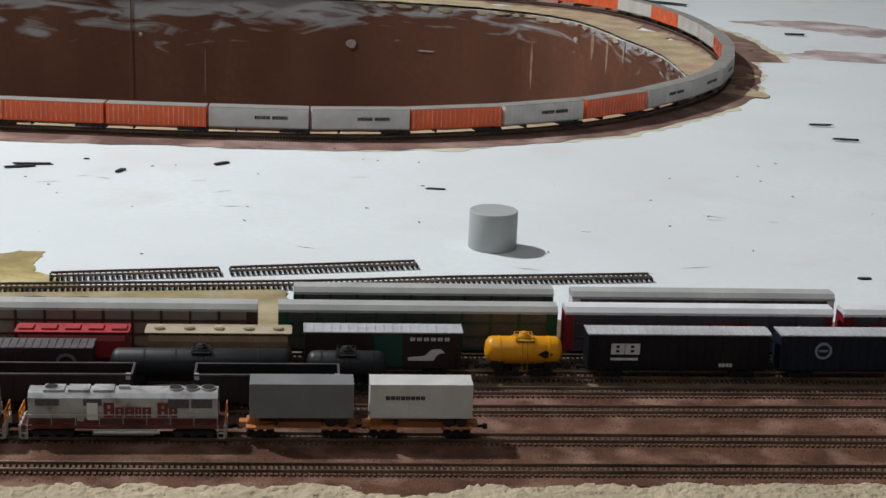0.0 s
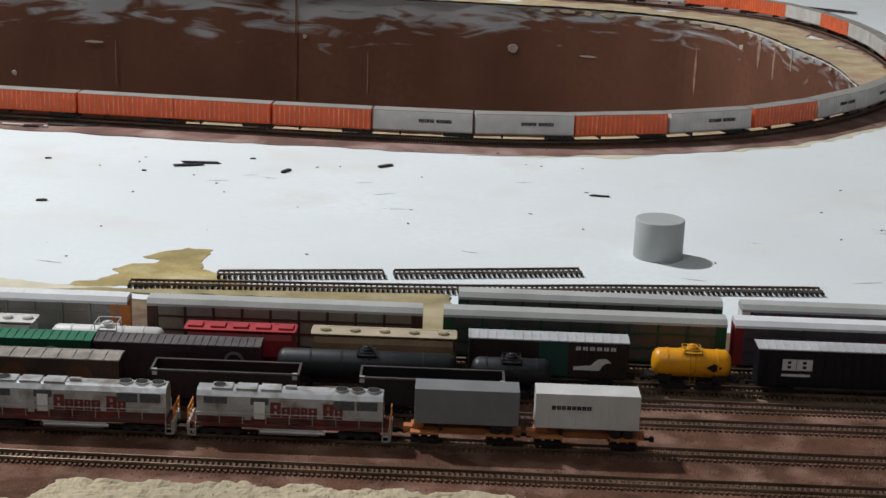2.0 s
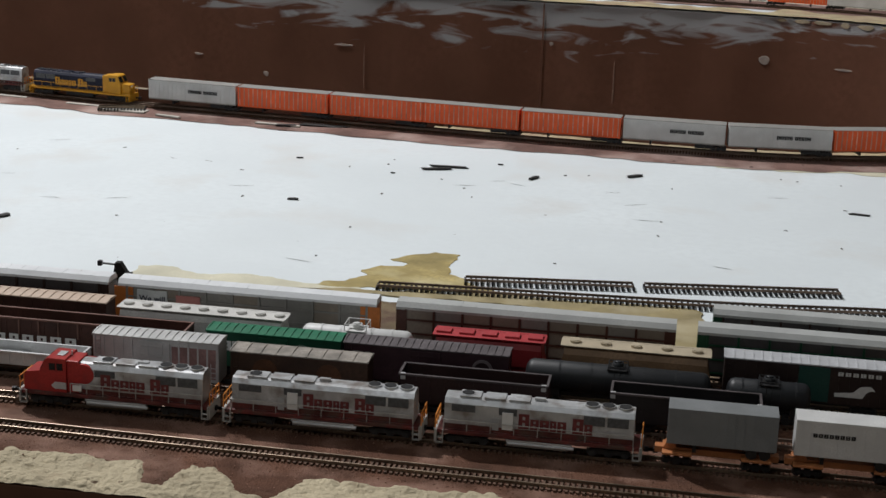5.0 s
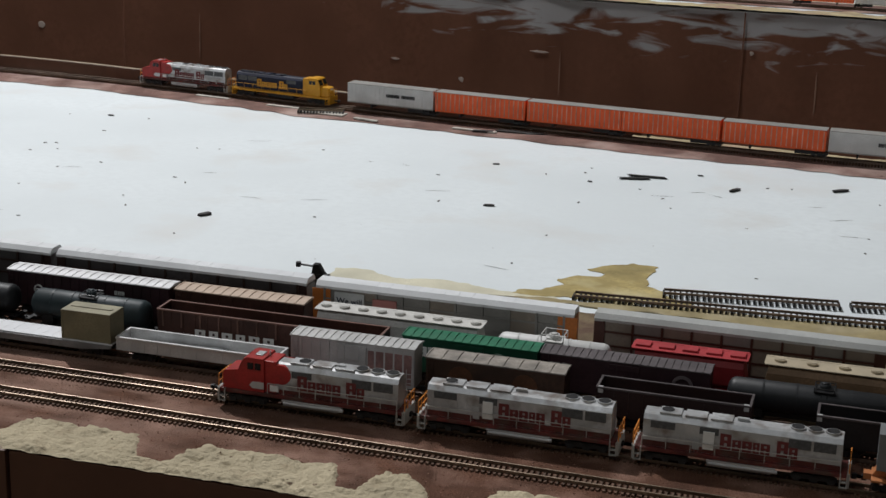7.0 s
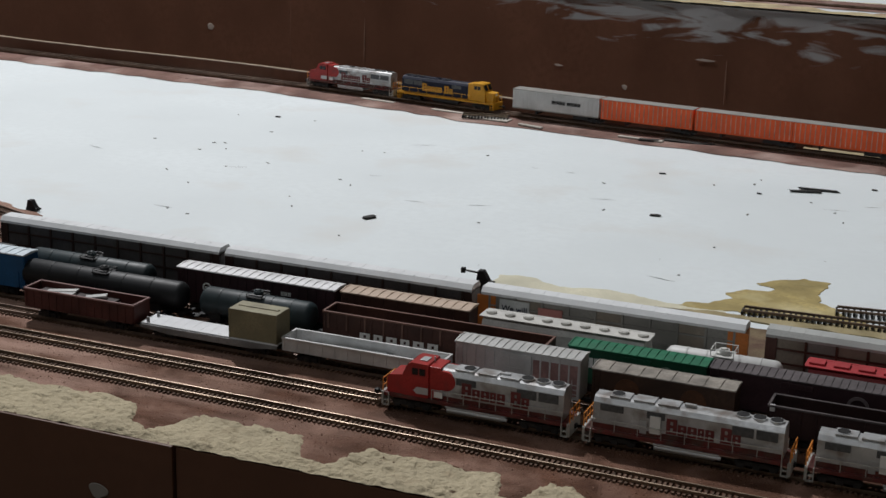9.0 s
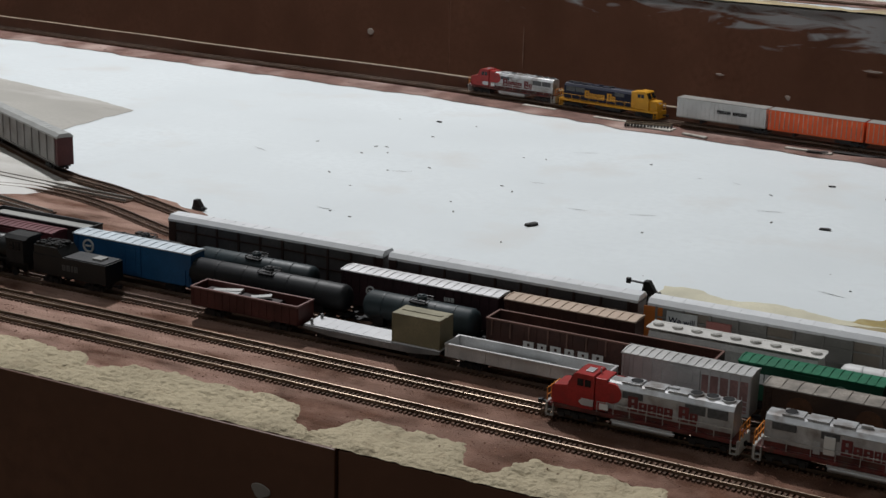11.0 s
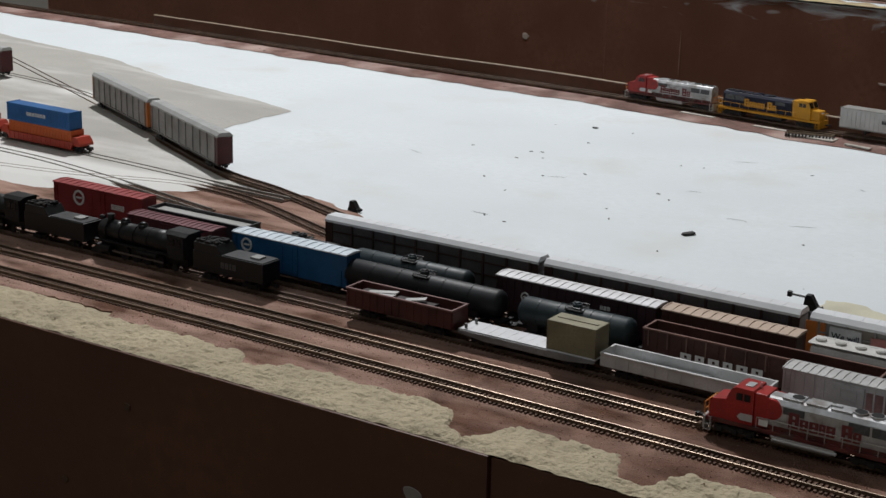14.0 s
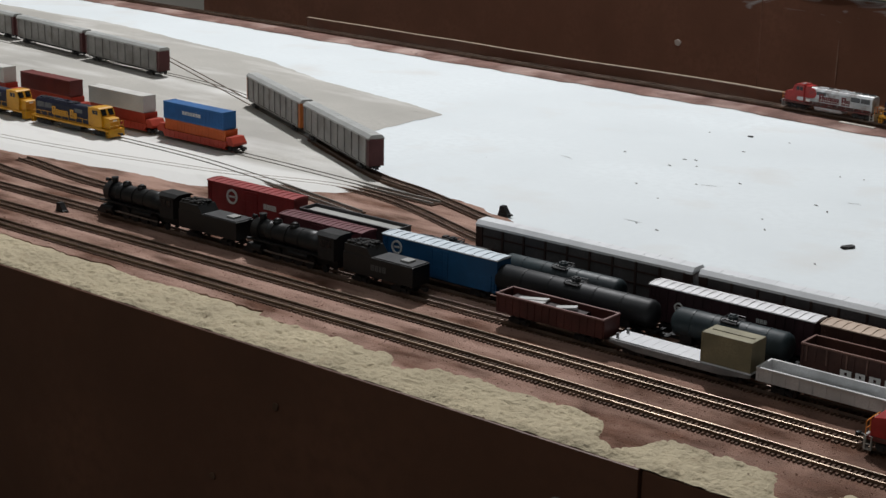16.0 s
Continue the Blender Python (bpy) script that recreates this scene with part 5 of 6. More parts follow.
# ---- yard cars, front to back ----
HOPD = paint("hopper_dark", (0.030, 0.014, 0.014), 0.55, 0.25)
HOPB = paint("hopper_black", (0.016, 0.014, 0.015), 0.55, 0.25)
LIP = paint("worn_rim", (0.085, 0.072, 0.074), 0.5, 0.3)
h1 = open_car(-0.057, 0.026, YC, 0.0235, HOPB, "black open hopper car", "hopper car", "open_hopper", 10, 0.006, inner=HOPB, lip=LIP)
h2 = open_car(-0.178, -0.093, YC, 0.0235, HOPD, "dark maroon open hopper car", "hopper car", "open_hopper", 10, 0.006, inner=HOPB, lip=LIP)
for h in (h1, h2):
    for s in (-1, 1):
        part("end_post", B(s * 0.0405 - 0.0014, s * 0.0405 + 0.0014, -0.0098, -0.0080, 0.0205, 0.0242), mat("pale_end", (0.42, 0.42, 0.42), 0.5), h, "pale worn corner")
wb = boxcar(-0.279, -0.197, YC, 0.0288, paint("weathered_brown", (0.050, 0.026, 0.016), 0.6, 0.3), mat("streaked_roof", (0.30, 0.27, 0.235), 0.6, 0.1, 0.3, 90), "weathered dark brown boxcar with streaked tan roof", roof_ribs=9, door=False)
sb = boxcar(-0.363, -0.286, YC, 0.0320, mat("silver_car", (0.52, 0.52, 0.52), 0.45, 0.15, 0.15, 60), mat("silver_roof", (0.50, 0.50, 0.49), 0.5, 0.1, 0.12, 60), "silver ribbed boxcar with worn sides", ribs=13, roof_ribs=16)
part("faded_side", B(0.0100, 0.0375, -0.00835, -0.0079, 0.0085, 0.0270), paint("faded_red_side", (0.30, 0.175, 0.165), 0.6, 0.3), sb, "faded red lettering patch")
SILG = mat("silver_gondola", (0.62, 0.62, 0.62), 0.45, 0.3, 0.15, 60)
g1 = open_car(-0.477, -0.372, YC, 0.0150, SILG, "silver gondola with steel plates inside", "gondola", "gondola_car", 12, 0.0, inner=SILG, floor=0.0085)
for k, (px, py, pl, turn) in enumerate(((-0.437, 0.0015, 0.054, 3.0), (-0.418, -0.0020, 0.040, -4.0))):
    o = solid("steel_plate", box(bmesh.new(), -pl / 2, pl / 2, -0.0050, 0.0050, -0.0005, 0.0005, 0.0002), mat("steel_plate", (0.42, 0.44, 0.45), 0.4, 0.2), "flat grey steel plate leaning in the gondola", "steel plate")
    o.matrix_basis = pose(px, YC + py, ZR + 0.0112, -28 if k else -22, 0, turn)


def flat_car(x0, x1, y):
    hl = (x1 - x0) / 2
    car = thing("flat_car", (x0 + x1) / 2, y, ZR, 0, "flat car with white deck carrying a crate", "flat car", "freight cars in the yard")
    gm = mat("flat_side", (0.22, 0.22, 0.22), 0.5, 0.2, 0.2, 60)
    for s in (-1, 1):
        part("side_sill", extrude_y(bmesh.new(), [(-hl, 0.0068), (-hl, 0.0085), (hl, 0.0085), (hl, 0.0068), (hl - 0.02, 0.0045), (-hl + 0.02, 0.0045)], s * 0.0094 - 0.0005, s * 0.0094 + 0.0005), gm, car)
        part("brake_wheel", tube(bmesh.new(), (-hl + 0.004, s * 0.006, 0.0085), (-hl + 0.004, s * 0.006, 0.0125), 0.0010, 8), gm, car)
    for i in range(14):
        xa = -hl + 2 * hl * i / 14
        part("deck_plank", B(xa + 0.0001, xa + 2 * hl / 14 - 0.0001, -0.0087, 0.0096, 0.0085, 0.0094), mat("white_deck", (0.74, 0.75, 0.77), 0.5, 0, 0.06, 60), car)
    part("underframe", B(-hl + 0.002, hl - 0.002, -0.003, 0.003, 0.0046, 0.0085), BLACK, car)
    gear(car, hl)
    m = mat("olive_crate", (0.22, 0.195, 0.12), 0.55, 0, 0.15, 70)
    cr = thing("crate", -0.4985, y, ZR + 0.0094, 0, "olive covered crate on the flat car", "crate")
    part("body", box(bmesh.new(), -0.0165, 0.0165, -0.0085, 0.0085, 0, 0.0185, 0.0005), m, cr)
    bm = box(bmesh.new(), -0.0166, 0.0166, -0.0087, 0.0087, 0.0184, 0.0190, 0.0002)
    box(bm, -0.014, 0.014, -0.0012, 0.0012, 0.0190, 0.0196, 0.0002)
    # Lid repeats the body's olive in a brighter tone, like a lit top.
    part("lid", bm, mat("lit_olive_lid", (0.30, 0.275, 0.185), 0.55, 0, 0.15, 70), cr)
    for x in (-0.0163, 0.0163):
        part("corner_post", B(x - 0.0006, x + 0.0006, -0.0088, 0.0088, 0, 0.0188), m, cr)


flat_car(-0.580, -0.481, YC)
OXR = paint("oxide_red", (0.085, 0.026, 0.022), 0.55, 0.25)
open_car(-0.669, -0.585, YC, 0.0195, OXR, "oxide red gondola with pale scrap inside", "gondola", "gondola_car", 14, 0.0, inner=HOPD, lip=paint("oxide_rim", (0.22, 0.12, 0.11), 0.5))
for i, (xx, yy, tn) in enumerate(((-0.648, YC + 0.003, 8), (-0.645, YC - 0.0045, 3), (-0.620, YC + 0.001, 25))):
    o = solid("scrap_sheet", B(-0.011 if i < 2 else -0.007, 0.011 if i < 2 else 0.007, -0.0028, 0.0028, 0, 0.0010), mat("pale_scrap", (0.55, 0.55, 0.54), 0.5), "pale sheet of scrap in the red gondola", "scrap")
    o.matrix_basis = pose(xx, yy, ZR + 0.0165 + 0.0004 * i, 0, -6, tn)
fill = solid("scrap_load", B(-0.664, -0.606, YC - 0.0082, YC + 0.0082, ZR + 0.008, ZR + 0.0162), HOPD, "dark scrap load filling the gondola end", "scrap")
tender(-0.807, -0.742, YC, "black tender with pale number bars", True)
steam_locomotive(-0.908, YC, "black steam locomotive coupled in the yard")
tender(-0.982, -0.917, YC, "black coal tender behind the leading engine")
steam_locomotive(-1.080, YC, "black steam locomotive at the head of the yard")

TBK = paint("tank_black", (0.012, 0.014, 0.017), 0.52, 0.25)
TGN = paint("tank_dark_teal", (0.020, 0.034, 0.040), 0.50, 0.25)
tank_car(0.007, 0.056, YD, 0.0085, TBK, "short black tank car")
tank_car(-0.110, -0.001, YD, 0.0090, TBK, "long black tank car")
pb = boxcar(-0.218, -0.119, YD, 0.0292, paint("purple_brown", (0.045, 0.022, 0.028), 0.5, 0.25), mat("purple_roof", (0.11, 0.095, 0.10), 0.55, 0.1, 0.2, 80), "purple-brown boxcar with round emblem", roof_ribs=22)


def ring_mark(car, x, z, r, material, y=-0.0089):
    bm = bmesh.new()
    n = 28
    for i in range(n):
        a, b = 2 * math.pi * i / n, 2 * math.pi * (i + 1) / n
        vs = [(x + q * math.cos(c), y, z + q * math.sin(c)) for q, c in ((r, a), (r, b), (r * 0.72, b), (r * 0.72, a))]
        lo = [bm.verts.new(v) for v in vs]
        hi = [bm.verts.new((v[0], v[1] + 0.0007, v[2])) for v in vs]
        bm.faces.new(lo)
        for k in range(4):
            bm.faces.new((lo[k], lo[(k + 1) % 4], hi[(k + 1) % 4], hi[k]))
    box(bm, x - r * 0.5, x + r * 0.5, y, y + 0.0007, z - r * 0.12, z + r * 0.12)
    return part("emblem", bm, material, car)


for k in (-0.020, 0.018):
    part("round_mark", tube(bmesh.new(), (k, -0.0084, 0.0170), (k, -0.0079, 0.0170), 0.0075, 28), paint("rusty_disc", (0.085, 0.036, 0.016), 0.6, 0.3), wb, "faded rusty round mark")
bars("lettering", [0.0062, 0.0030], -0.044, -0.0082, 0.0150, 0.0085, paint("grey_mark", (0.26, 0.24, 0.24), 0.6), pb, gap=0.0016)
ring_mark(pb, 0.034, 0.0185, 0.0062, paint("dull_mark", (0.19, 0.16, 0.17), 0.6))
# Green of the sides, brightened on the roof to carry the top light.
gb = boxcar(-0.303, -0.220, YD, 0.0292, paint("boxcar_green", (0.008, 0.075, 0.040), 0.6), paint("lit_green_roof", (0.006, 0.150, 0.072), 0.62), "green boxcar with green roof", roof_ribs=16)
ring_mark(gb, 0.018, 0.0185, 0.0055, paint("dull_green_mark", (0.20, 0.30, 0.24), 0.6))
bars("lettering", [0.006, 0.006], -0.032, -0.0082, 0.0165, 0.006, LETTER_WHITE, gb)
CHIP = paint("chip_brown", (0.075, 0.032, 0.024), 0.55, 0.25)
cc = open_car(-0.464, -0.317, YD, 0.0255, CHIP, "long brown high-sided gondola with white markings", "gondola", "gondola_car", 18, 0.0, inner=HOPD, lip=paint("chip_rim", (0.17, 0.085, 0.065), 0.5))
posts("pale_post", [-0.070 + 0.0127 * k for k in range(12)], -0.0099, -0.0090, [(0.0150, 0.0246)] * 12, paint("worn_brown_post", (0.20, 0.11, 0.085), 0.6, 0.3), cc)
bars("lettering", [0.007, 0.006, 0.007, 0.006, 0.007, 0.007], -0.048, -0.0098, 0.0076, 0.0078, WHITE, cc, gap=0.0026)
tank_car(-0.557, -0.474, YD, 0.0095, TGN, "dark teal tank car")
tank_car(-0.697, -0.569, YD, 0.0095, TBK, "long black tank car with dome walkway")
bl = boxcar(-0.797, -0.693, YD, 0.0310, paint("boxcar_blue", (0.012, 0.085, 0.21), 0.5), mat("white_blue_roof", (0.66, 0.74, 0.80), 0.5, 0, 0.1, 80), "blue boxcar with pale ribbed roof", roof_ribs=14)
ring_mark(bl, -0.038, 0.0225, 0.0050, LETTER_WHITE)
# Roof maroon is a lighter copy of the side, with top light put in.
boxcar(-0.902, -0.817, YD, 0.0270, paint("maroon_car", (0.10, 0.028, 0.034), 0.5), paint("lit_maroon_roof", (0.17, 0.055, 0.065), 0.5), "plain maroon boxcar in the yard", roof_ribs=16)

nb = boxcar(0.184, 0.301, YE, 0.0308, paint("boxcar_black", (0.006, 0.008, 0.013), 0.45, 0.2), mat("grey_ribbed_roof", (0.52, 0.53, 0.55), 0.5, 0.2, 0.12, 70), "black boxcar with grey ribbed roof", roof_ribs=22, door=False, ribs=20)
bars("lettering", [0.0085, 0.0095], -0.044, -0.0087, 0.0165, 0.0072, LETTER_WHITE, nb, gap=0.0004)
bars("lettering", [0.004, 0.004], 0.026, -0.0087, 0.0085, 0.0022, LETTER_WHITE, nb)
part("stripe", B(-0.044, -0.0265, -0.0088, -0.0080, 0.0125, 0.0140), LETTER_WHITE, nb)
db = boxcar(0.308, 0.424, YE, 0.0308, paint("boxcar_navy", (0.007, 0.016, 0.030), 0.45, 0.2), mat("grey_ribbed_roof", (0.52, 0.53, 0.55), 0.5), "navy blue boxcar with grey ribbed roof", roof_ribs=22, door=False, ribs=20)
ring_mark(db, -0.030, 0.0195, 0.0056, paint("pale_blue_mark", (0.25, 0.34, 0.42), 0.6), y=-0.0089)
yt = tank_car(0.119, 0.169, YE, 0.0088, paint("tank_yellow", (0.80, 0.345, 0.010), 0.4, 0.1), "yellow tank car with black band fittings", rail_mat=paint("yellow_fitting", (0.42, 0.24, 0.02), 0.5))
bm = bmesh.new()
dz = 0.0072 + 0.0088
vs = [(0.013 + a * 0.0050, -0.00895, dz + b * 0.0028) for a, b in ((-1, 0), (0, -1), (1, 0), (0, 1))]
lo = [bm.verts.new(v) for v in vs]
hi = [bm.verts.new((v[0], v[1] + 0.0016, v[2])) for v in vs]
bm.faces.new(lo)
for k in range(4):
    bm.faces.new((lo[k], lo[(k + 1) % 4], hi[(k + 1) % 4], hi[k]))
part("diamond_mark", bm, BLACK, yt, "black diamond mark")
cb = boxcar(0.006, 0.104, YE, 0.0308, paint("boxcar_brown_black", (0.030, 0.018, 0.016), 0.5, 0.25), mat("grey_ribbed_roof", (0.52, 0.53, 0.55), 0.5), "dark brown boxcar with green door and white emblem", roof_ribs=18, door=False, ribs=16)
part("door", B(-0.006, 0.012, -0.0091, -0.0078, 0.0075, 0.0285), paint("door_green", (0.012, 0.055, 0.045), 0.5), cb, "dark green sliding door")
bars("lettering", [0.003] * 6, 0.0165, -0.0087, 0.0245, 0.0022, LETTER_WHITE, cb, gap=0.0013)
part("emblem", extrude_y(bmesh.new(), [(0.0155, 0.0115), (0.0155, 0.0135), (0.026, 0.0145), (0.030, 0.0185), (0.036, 0.0190), (0.0385, 0.0165), (0.036, 0.0165), (0.0335, 0.0150), (0.0315, 0.0115)], -0.0089, -0.0078), LETTER_WHITE, cb)
# Both hopper roofs are painted brighter than their sides, as lit from above.
covered_hopper(-0.092, -0.001, YE, 0.0292, paint("tan_hopper", (0.24, 0.15, 0.085), 0.55, 0.2), paint("lit_tan_hopper_roof", (0.46, 0.39, 0.28), 0.55), "tan covered hopper with round roof hatches", 5)
covered_hopper(-0.170, -0.100, YE, 0.0292, paint("red_hopper", (0.26, 0.022, 0.026), 0.5), paint("lit_red_hopper_roof", (0.40, 0.035, 0.042), 0.6), "red covered hopper with flat hatches", 5, False)
tank_car(-0.253, -0.182, YE, 0.0080, mat("white_tank", (0.66, 0.66, 0.65), 0.45, 0, 0.1, 60), "white tank car with dome railing", rail_mat=mat("white_rail", (0.6, 0.6, 0.58), 0.5), zc=0.0175, cage=True)
covered_hopper(-0.371, -0.261, YE, 0.0292, mat("grey_hopper", (0.56, 0.55, 0.53), 0.55, 0, 0.15, 60), mat("grey_hopper_roof", (0.60, 0.59, 0.56), 0.55, 0, 0.12, 60), "pale grey covered hopper with round hatches", 9)
boxcar(-0.466, -0.377, YE, 0.0310, paint("rust_boxcar", (0.060, 0.026, 0.020), 0.55, 0.25), mat("tan_roof", (0.52, 0.40, 0.31), 0.6, 0, 0.12, 60), "rust brown boxcar with finely ribbed tan roof", roof_ribs=14, door=False, ribs=9)
rg = boxcar(-0.588, -0.470, YE, 0.0308, paint("dark_maroon", (0.034, 0.014, 0.018), 0.5, 0.25), mat("pale_ribbed_roof", (0.74, 0.74, 0.75), 0.5, 0.1, 0.1, 80), "dark maroon boxcar with pale ribbed roof", roof_ribs=20, door=False, ribs=18)
bars("lettering", [0.0050, 0.0034, 0.0034, 0.0034, 0.0034, 0.0034], 0.020, -0.0087, 0.0140, 0.0042, LETTER_WHITE, rg, tall=(0,), gap=0.0006)
bars("lettering", [0.002, 0.002, 0.002], 0.020, -0.0087, 0.0212, 0.0026, LETTER_WHITE, rg)
ring_mark(rg, -0.036, 0.0185, 0.0032, LETTER_WHITE, y=-0.0089)
tank_car(-0.712, -0.612, YE, 0.0090, TGN, "dark grey-green tank car")
tank_car(-0.795, -0.724, YE, 0.0085, TBK, "black tank car beside the autorack")
open_car(-0.905, -0.808, YE, 0.0250, paint("charcoal_gondola", (0.035, 0.035, 0.037), 0.5), "charcoal low gondola with pale load", "gondola", "gondola_car", 14, 0.0, inner=mat("pale_load", (0.40, 0.40, 0.38), 0.7, 0, 0.1, 40), floor=0.0230)
# Roof red is the side red made brighter, standing in for light on top.
rb = boxcar(-1.012, -0.913, YE, 0.0308, paint("boxcar_red", (0.23, 0.026, 0.028), 0.5), paint("lit_red_boxcar_roof", (0.33, 0.045, 0.045), 0.5), "red boxcar with white round emblem", roof_ribs=14)
ring_mark(rb, -0.020, 0.0205, 0.0062, LETTER_WHITE)
bars("lettering", [0.003, 0.003, 0.003, 0.003], 0.016, -0.0082, 0.0165, 0.0042, LETTER_WHITE, rb)

# ---- double-stack cars and engines on the apron ----


def container(x, y, z, L, material, label, turn=0.0):
    c = thing("shipping_container", x, y, z, turn, label, "container", "containers")
    part("body", box(bmesh.new(), -L / 2, L / 2, -0.0078, 0.0078, 0, 0.0172, 0.0002), material, c)
    for s in (-1, 1):
        bm = bmesh.new()
        n = int(L / 0.0022)
        for i in range(n):
            xx = -L / 2 + 0.002 + (L - 0.004) * i / n
            box(bm, xx, xx + 0.0010, s * 0.0078 - 0.0004, s * 0.0078 + 0.0004, 0.0016, 0.0156)
        part("side_corrugation", bm, material, c)
        part("end_post", B(s * L / 2 - 0.0008, s * L / 2 + 0.0003, -0.0082, 0.0082, 0, 0.0175), material, c)
    return c


def well_car(x0, x1, y, material, label, turn=0.0):
    hl = (x1 - x0) / 2
    car = thing("well_car", (x0 + x1) / 2, y, ZR, turn, label, "well car", "double-stack cars")
    for s in (-1, 1):
        part("side_sill", extrude_y(bmesh.new(), [(-hl + 0.012, 0.0030), (-hl + 0.008, 0.0100), (hl - 0.008, 0.0100), (hl - 0.012, 0.0030)], s * 0.0093 - 0.0006, s * 0.0093 + 0.0006), material, car)
        part("end_deck", extrude_y(bmesh.new(), [(s * hl, 0.0068), (s * hl, 0.0092), (s * (hl - 0.004), 0.0150), (s * (hl - 0.010), 0.0150), (s * (hl - 0.012), 0.0068)], -0.0088, 0.0088), material, car)
    part("well_floor", B(-hl + 0.010, hl - 0.010, -0.0088, 0.0088, 0.0022, 0.0030), material, car)
    posts("side_post", [-hl + 0.014 + (2 * hl - 0.028) * i / 13 for i in range(14)], -0.0103, -0.0098, [(0.0035, 0.0098)] * 14, material, car)
    gear(car, hl, 0.006)
    return car


WELLR = paint("well_red", (0.40, 0.045, 0.022), 0.5)
WELLO = paint("well_orange", (0.55, 0.115, 0.025), 0.5)
CW = mat("white_container", (0.62, 0.61, 0.58), 0.5, 0, 0.08, 50)
CB = paint("container_blue", (0.02, 0.12, 0.33), 0.5)
CR = paint("container_maroon", (0.15, 0.028, 0.025), 0.5)
for i, (xa, xb, top, wm, lab) in enumerate(((-1.280, -1.166, CB, WELLR, "blue container stacked on an orange one"), (-1.402, -1.288, CW, WELLR, "white container on a red well car"), (-1.524, -1.410, CR, WELLR, "dark red container on a red well car"), (-1.646, -1.532, CW, WELLR, "white container on a red well car"))):
    yy = 1.089 + (-1.2 - xa) * 0.026
    well_car(xa, xb, yy, wm, "red double-stack well car", -1.5)
    container((xa + xb) / 2, yy, ZR + 0.0031, 0.089, WELLO if i == 0 else WELLR, "orange container low in the well car" if i == 0 else "red container low in the well car", -1.5)
    c = container((xa + xb) / 2 - 0.002, yy, ZR + 0.0206, 0.089, top, lab, -1.5)
    if i == 0:
        bars("lettering", [0.003] * 7, -0.016, -0.0083, 0.0075, 0.0034, LETTER_WHITE, c, gap=0.001)
locomotive(-1.432, 1.050, 0.132, "blue", "blue and yellow road locomotive on the apron siding")
locomotive(-1.570, 1.051, 0.132, "blue", "blue and yellow road locomotive on the apron siding")

# ---- front train ----
NOSE, PITCH = -0.394, 0.1205
locomotive(NOSE, YB, 0.1185, "cab", "silver and red diesel with wide red cab and nose")
locomotive(NOSE + PITCH, YB, 0.1185, "booster", "silver and red cabless diesel booster unit")
locomotive(NOSE + 2 * PITCH, YB, 0.1185, "booster", "silver and red cabless diesel booster unit")


def spine_car(x0, x1, y):
    hl = (x1 - x0) / 2
    car = thing("spine_car", (x0 + x1) / 2, y, ZR, 0, "low orange spine car carrying trailers", "flat car", "front train")
    om = paint("spine_orange", (0.42, 0.16, 0.06), 0.5)
    part("spine", box(bmesh.new(), -hl, hl, -0.0028, 0.0028, 0.0050, 0.0085, 0.0003), om, car)
    for s in (-1, 1):
        part("end_platform", box(bmesh.new(), s * (hl - 0.012) - 0.008, s * (hl - 0.012) + 0.008, -0.0092, 0.0092, 0.0064, 0.0076, 0.0003), om, car)
        part("hitch", extrude_y(bmesh.new(), [(s * (hl - 0.004), 0.0076), (s * (hl - 0.007), 0.0128), (s * (hl - 0.010), 0.0128), (s * (hl - 0.012), 0.0076)], -0.0035, 0.0035), om, car)
    gear(car, hl, 0.012)
    return car


def trailer(x0, x1, y, body, label, z=ZR + 0.0076):
    hl = (x1 - x0) / 2
    t = thing("road_trailer", (x0 + x1) / 2, y, z, 0, label, "trailer", "front train")
    part("body", box(bmesh.new(), -hl, hl, -0.0082, 0.0082, 0.0052, 0.0255, 0.0003), body, t)
    bm = bmesh.new()
    for i in range(12):
        xx = -hl + 0.003 + (2 * hl - 0.006) * i / 11
        box(bm, xx - 0.0002, xx + 0.0002, -0.0085, 0.0085, 0.006, 0.0248)
    part("side_seam", bm, body, t)
    for xx in (hl - 0.006, hl - 0.013):
        for s in (-1, 1):
            part("wheel", tube(bmesh.new(), (xx, s * 0.0055, 0.0030), (xx, s * 0.0078, 0.0030), 0.0030, 16), BLACK, t)
    part("landing_gear", B(-hl + 0.014, -hl + 0.016, -0.006, 0.006, 0.0003, 0.0052), BLACK, t)
    part("mud_guard", B(hl - 0.018, hl - 0.001, -0.0080, 0.0080, 0.0046, 0.0054), BLACK, t)
    return t


T0 = NOSE + 3 * PITCH
spine_car(T0 + 0.002, T0 + 0.068, YB)
trailer(T0 + 0.008, T0 + 0.066, YB, mat("grey_trailer", (0.19, 0.20, 0.205), 0.5, 0, 0.1, 60), "plain grey road trailer on a spine car")
spine_car(T0 + 0.071, T0 + 0.137, YB)
wt = trailer(T0 + 0.075, T0 + 0.133, YB, mat("white_trailer", (0.58, 0.58, 0.57), 0.5, 0, 0.08, 60), "white road trailer with dark lettering on a spine car")
bars("lettering", [0.0022] * 8, -0.020, -0.0083, 0.0165, 0.0022, BLACK, wt, gap=0.0006)

# ---- rear train ----
def on_rear(s0):
    """Place and heading at s0 metres along the rear track from the train's nose."""
    i = min(range(len(RL)), key=lambda k: abs(k * 0.002 - (RS0 + s0)))
    return RL[i]


RL = smooth_line(REAR, 0.002)
RS0 = 0.002 * min(range(len(RL)), key=lambda k: abs(RL[k][0] + 0.897) + (9 if RL[k][1] > 2.2 else 0))


def put_on_rear(ob, s0, z):
    x, y, tx, ty = on_rear(s0)
    ob.matrix_basis = pose(x, y, z, 0, 0, math.degrees(math.atan2(ty, tx)))


ZREAR = 0.0064
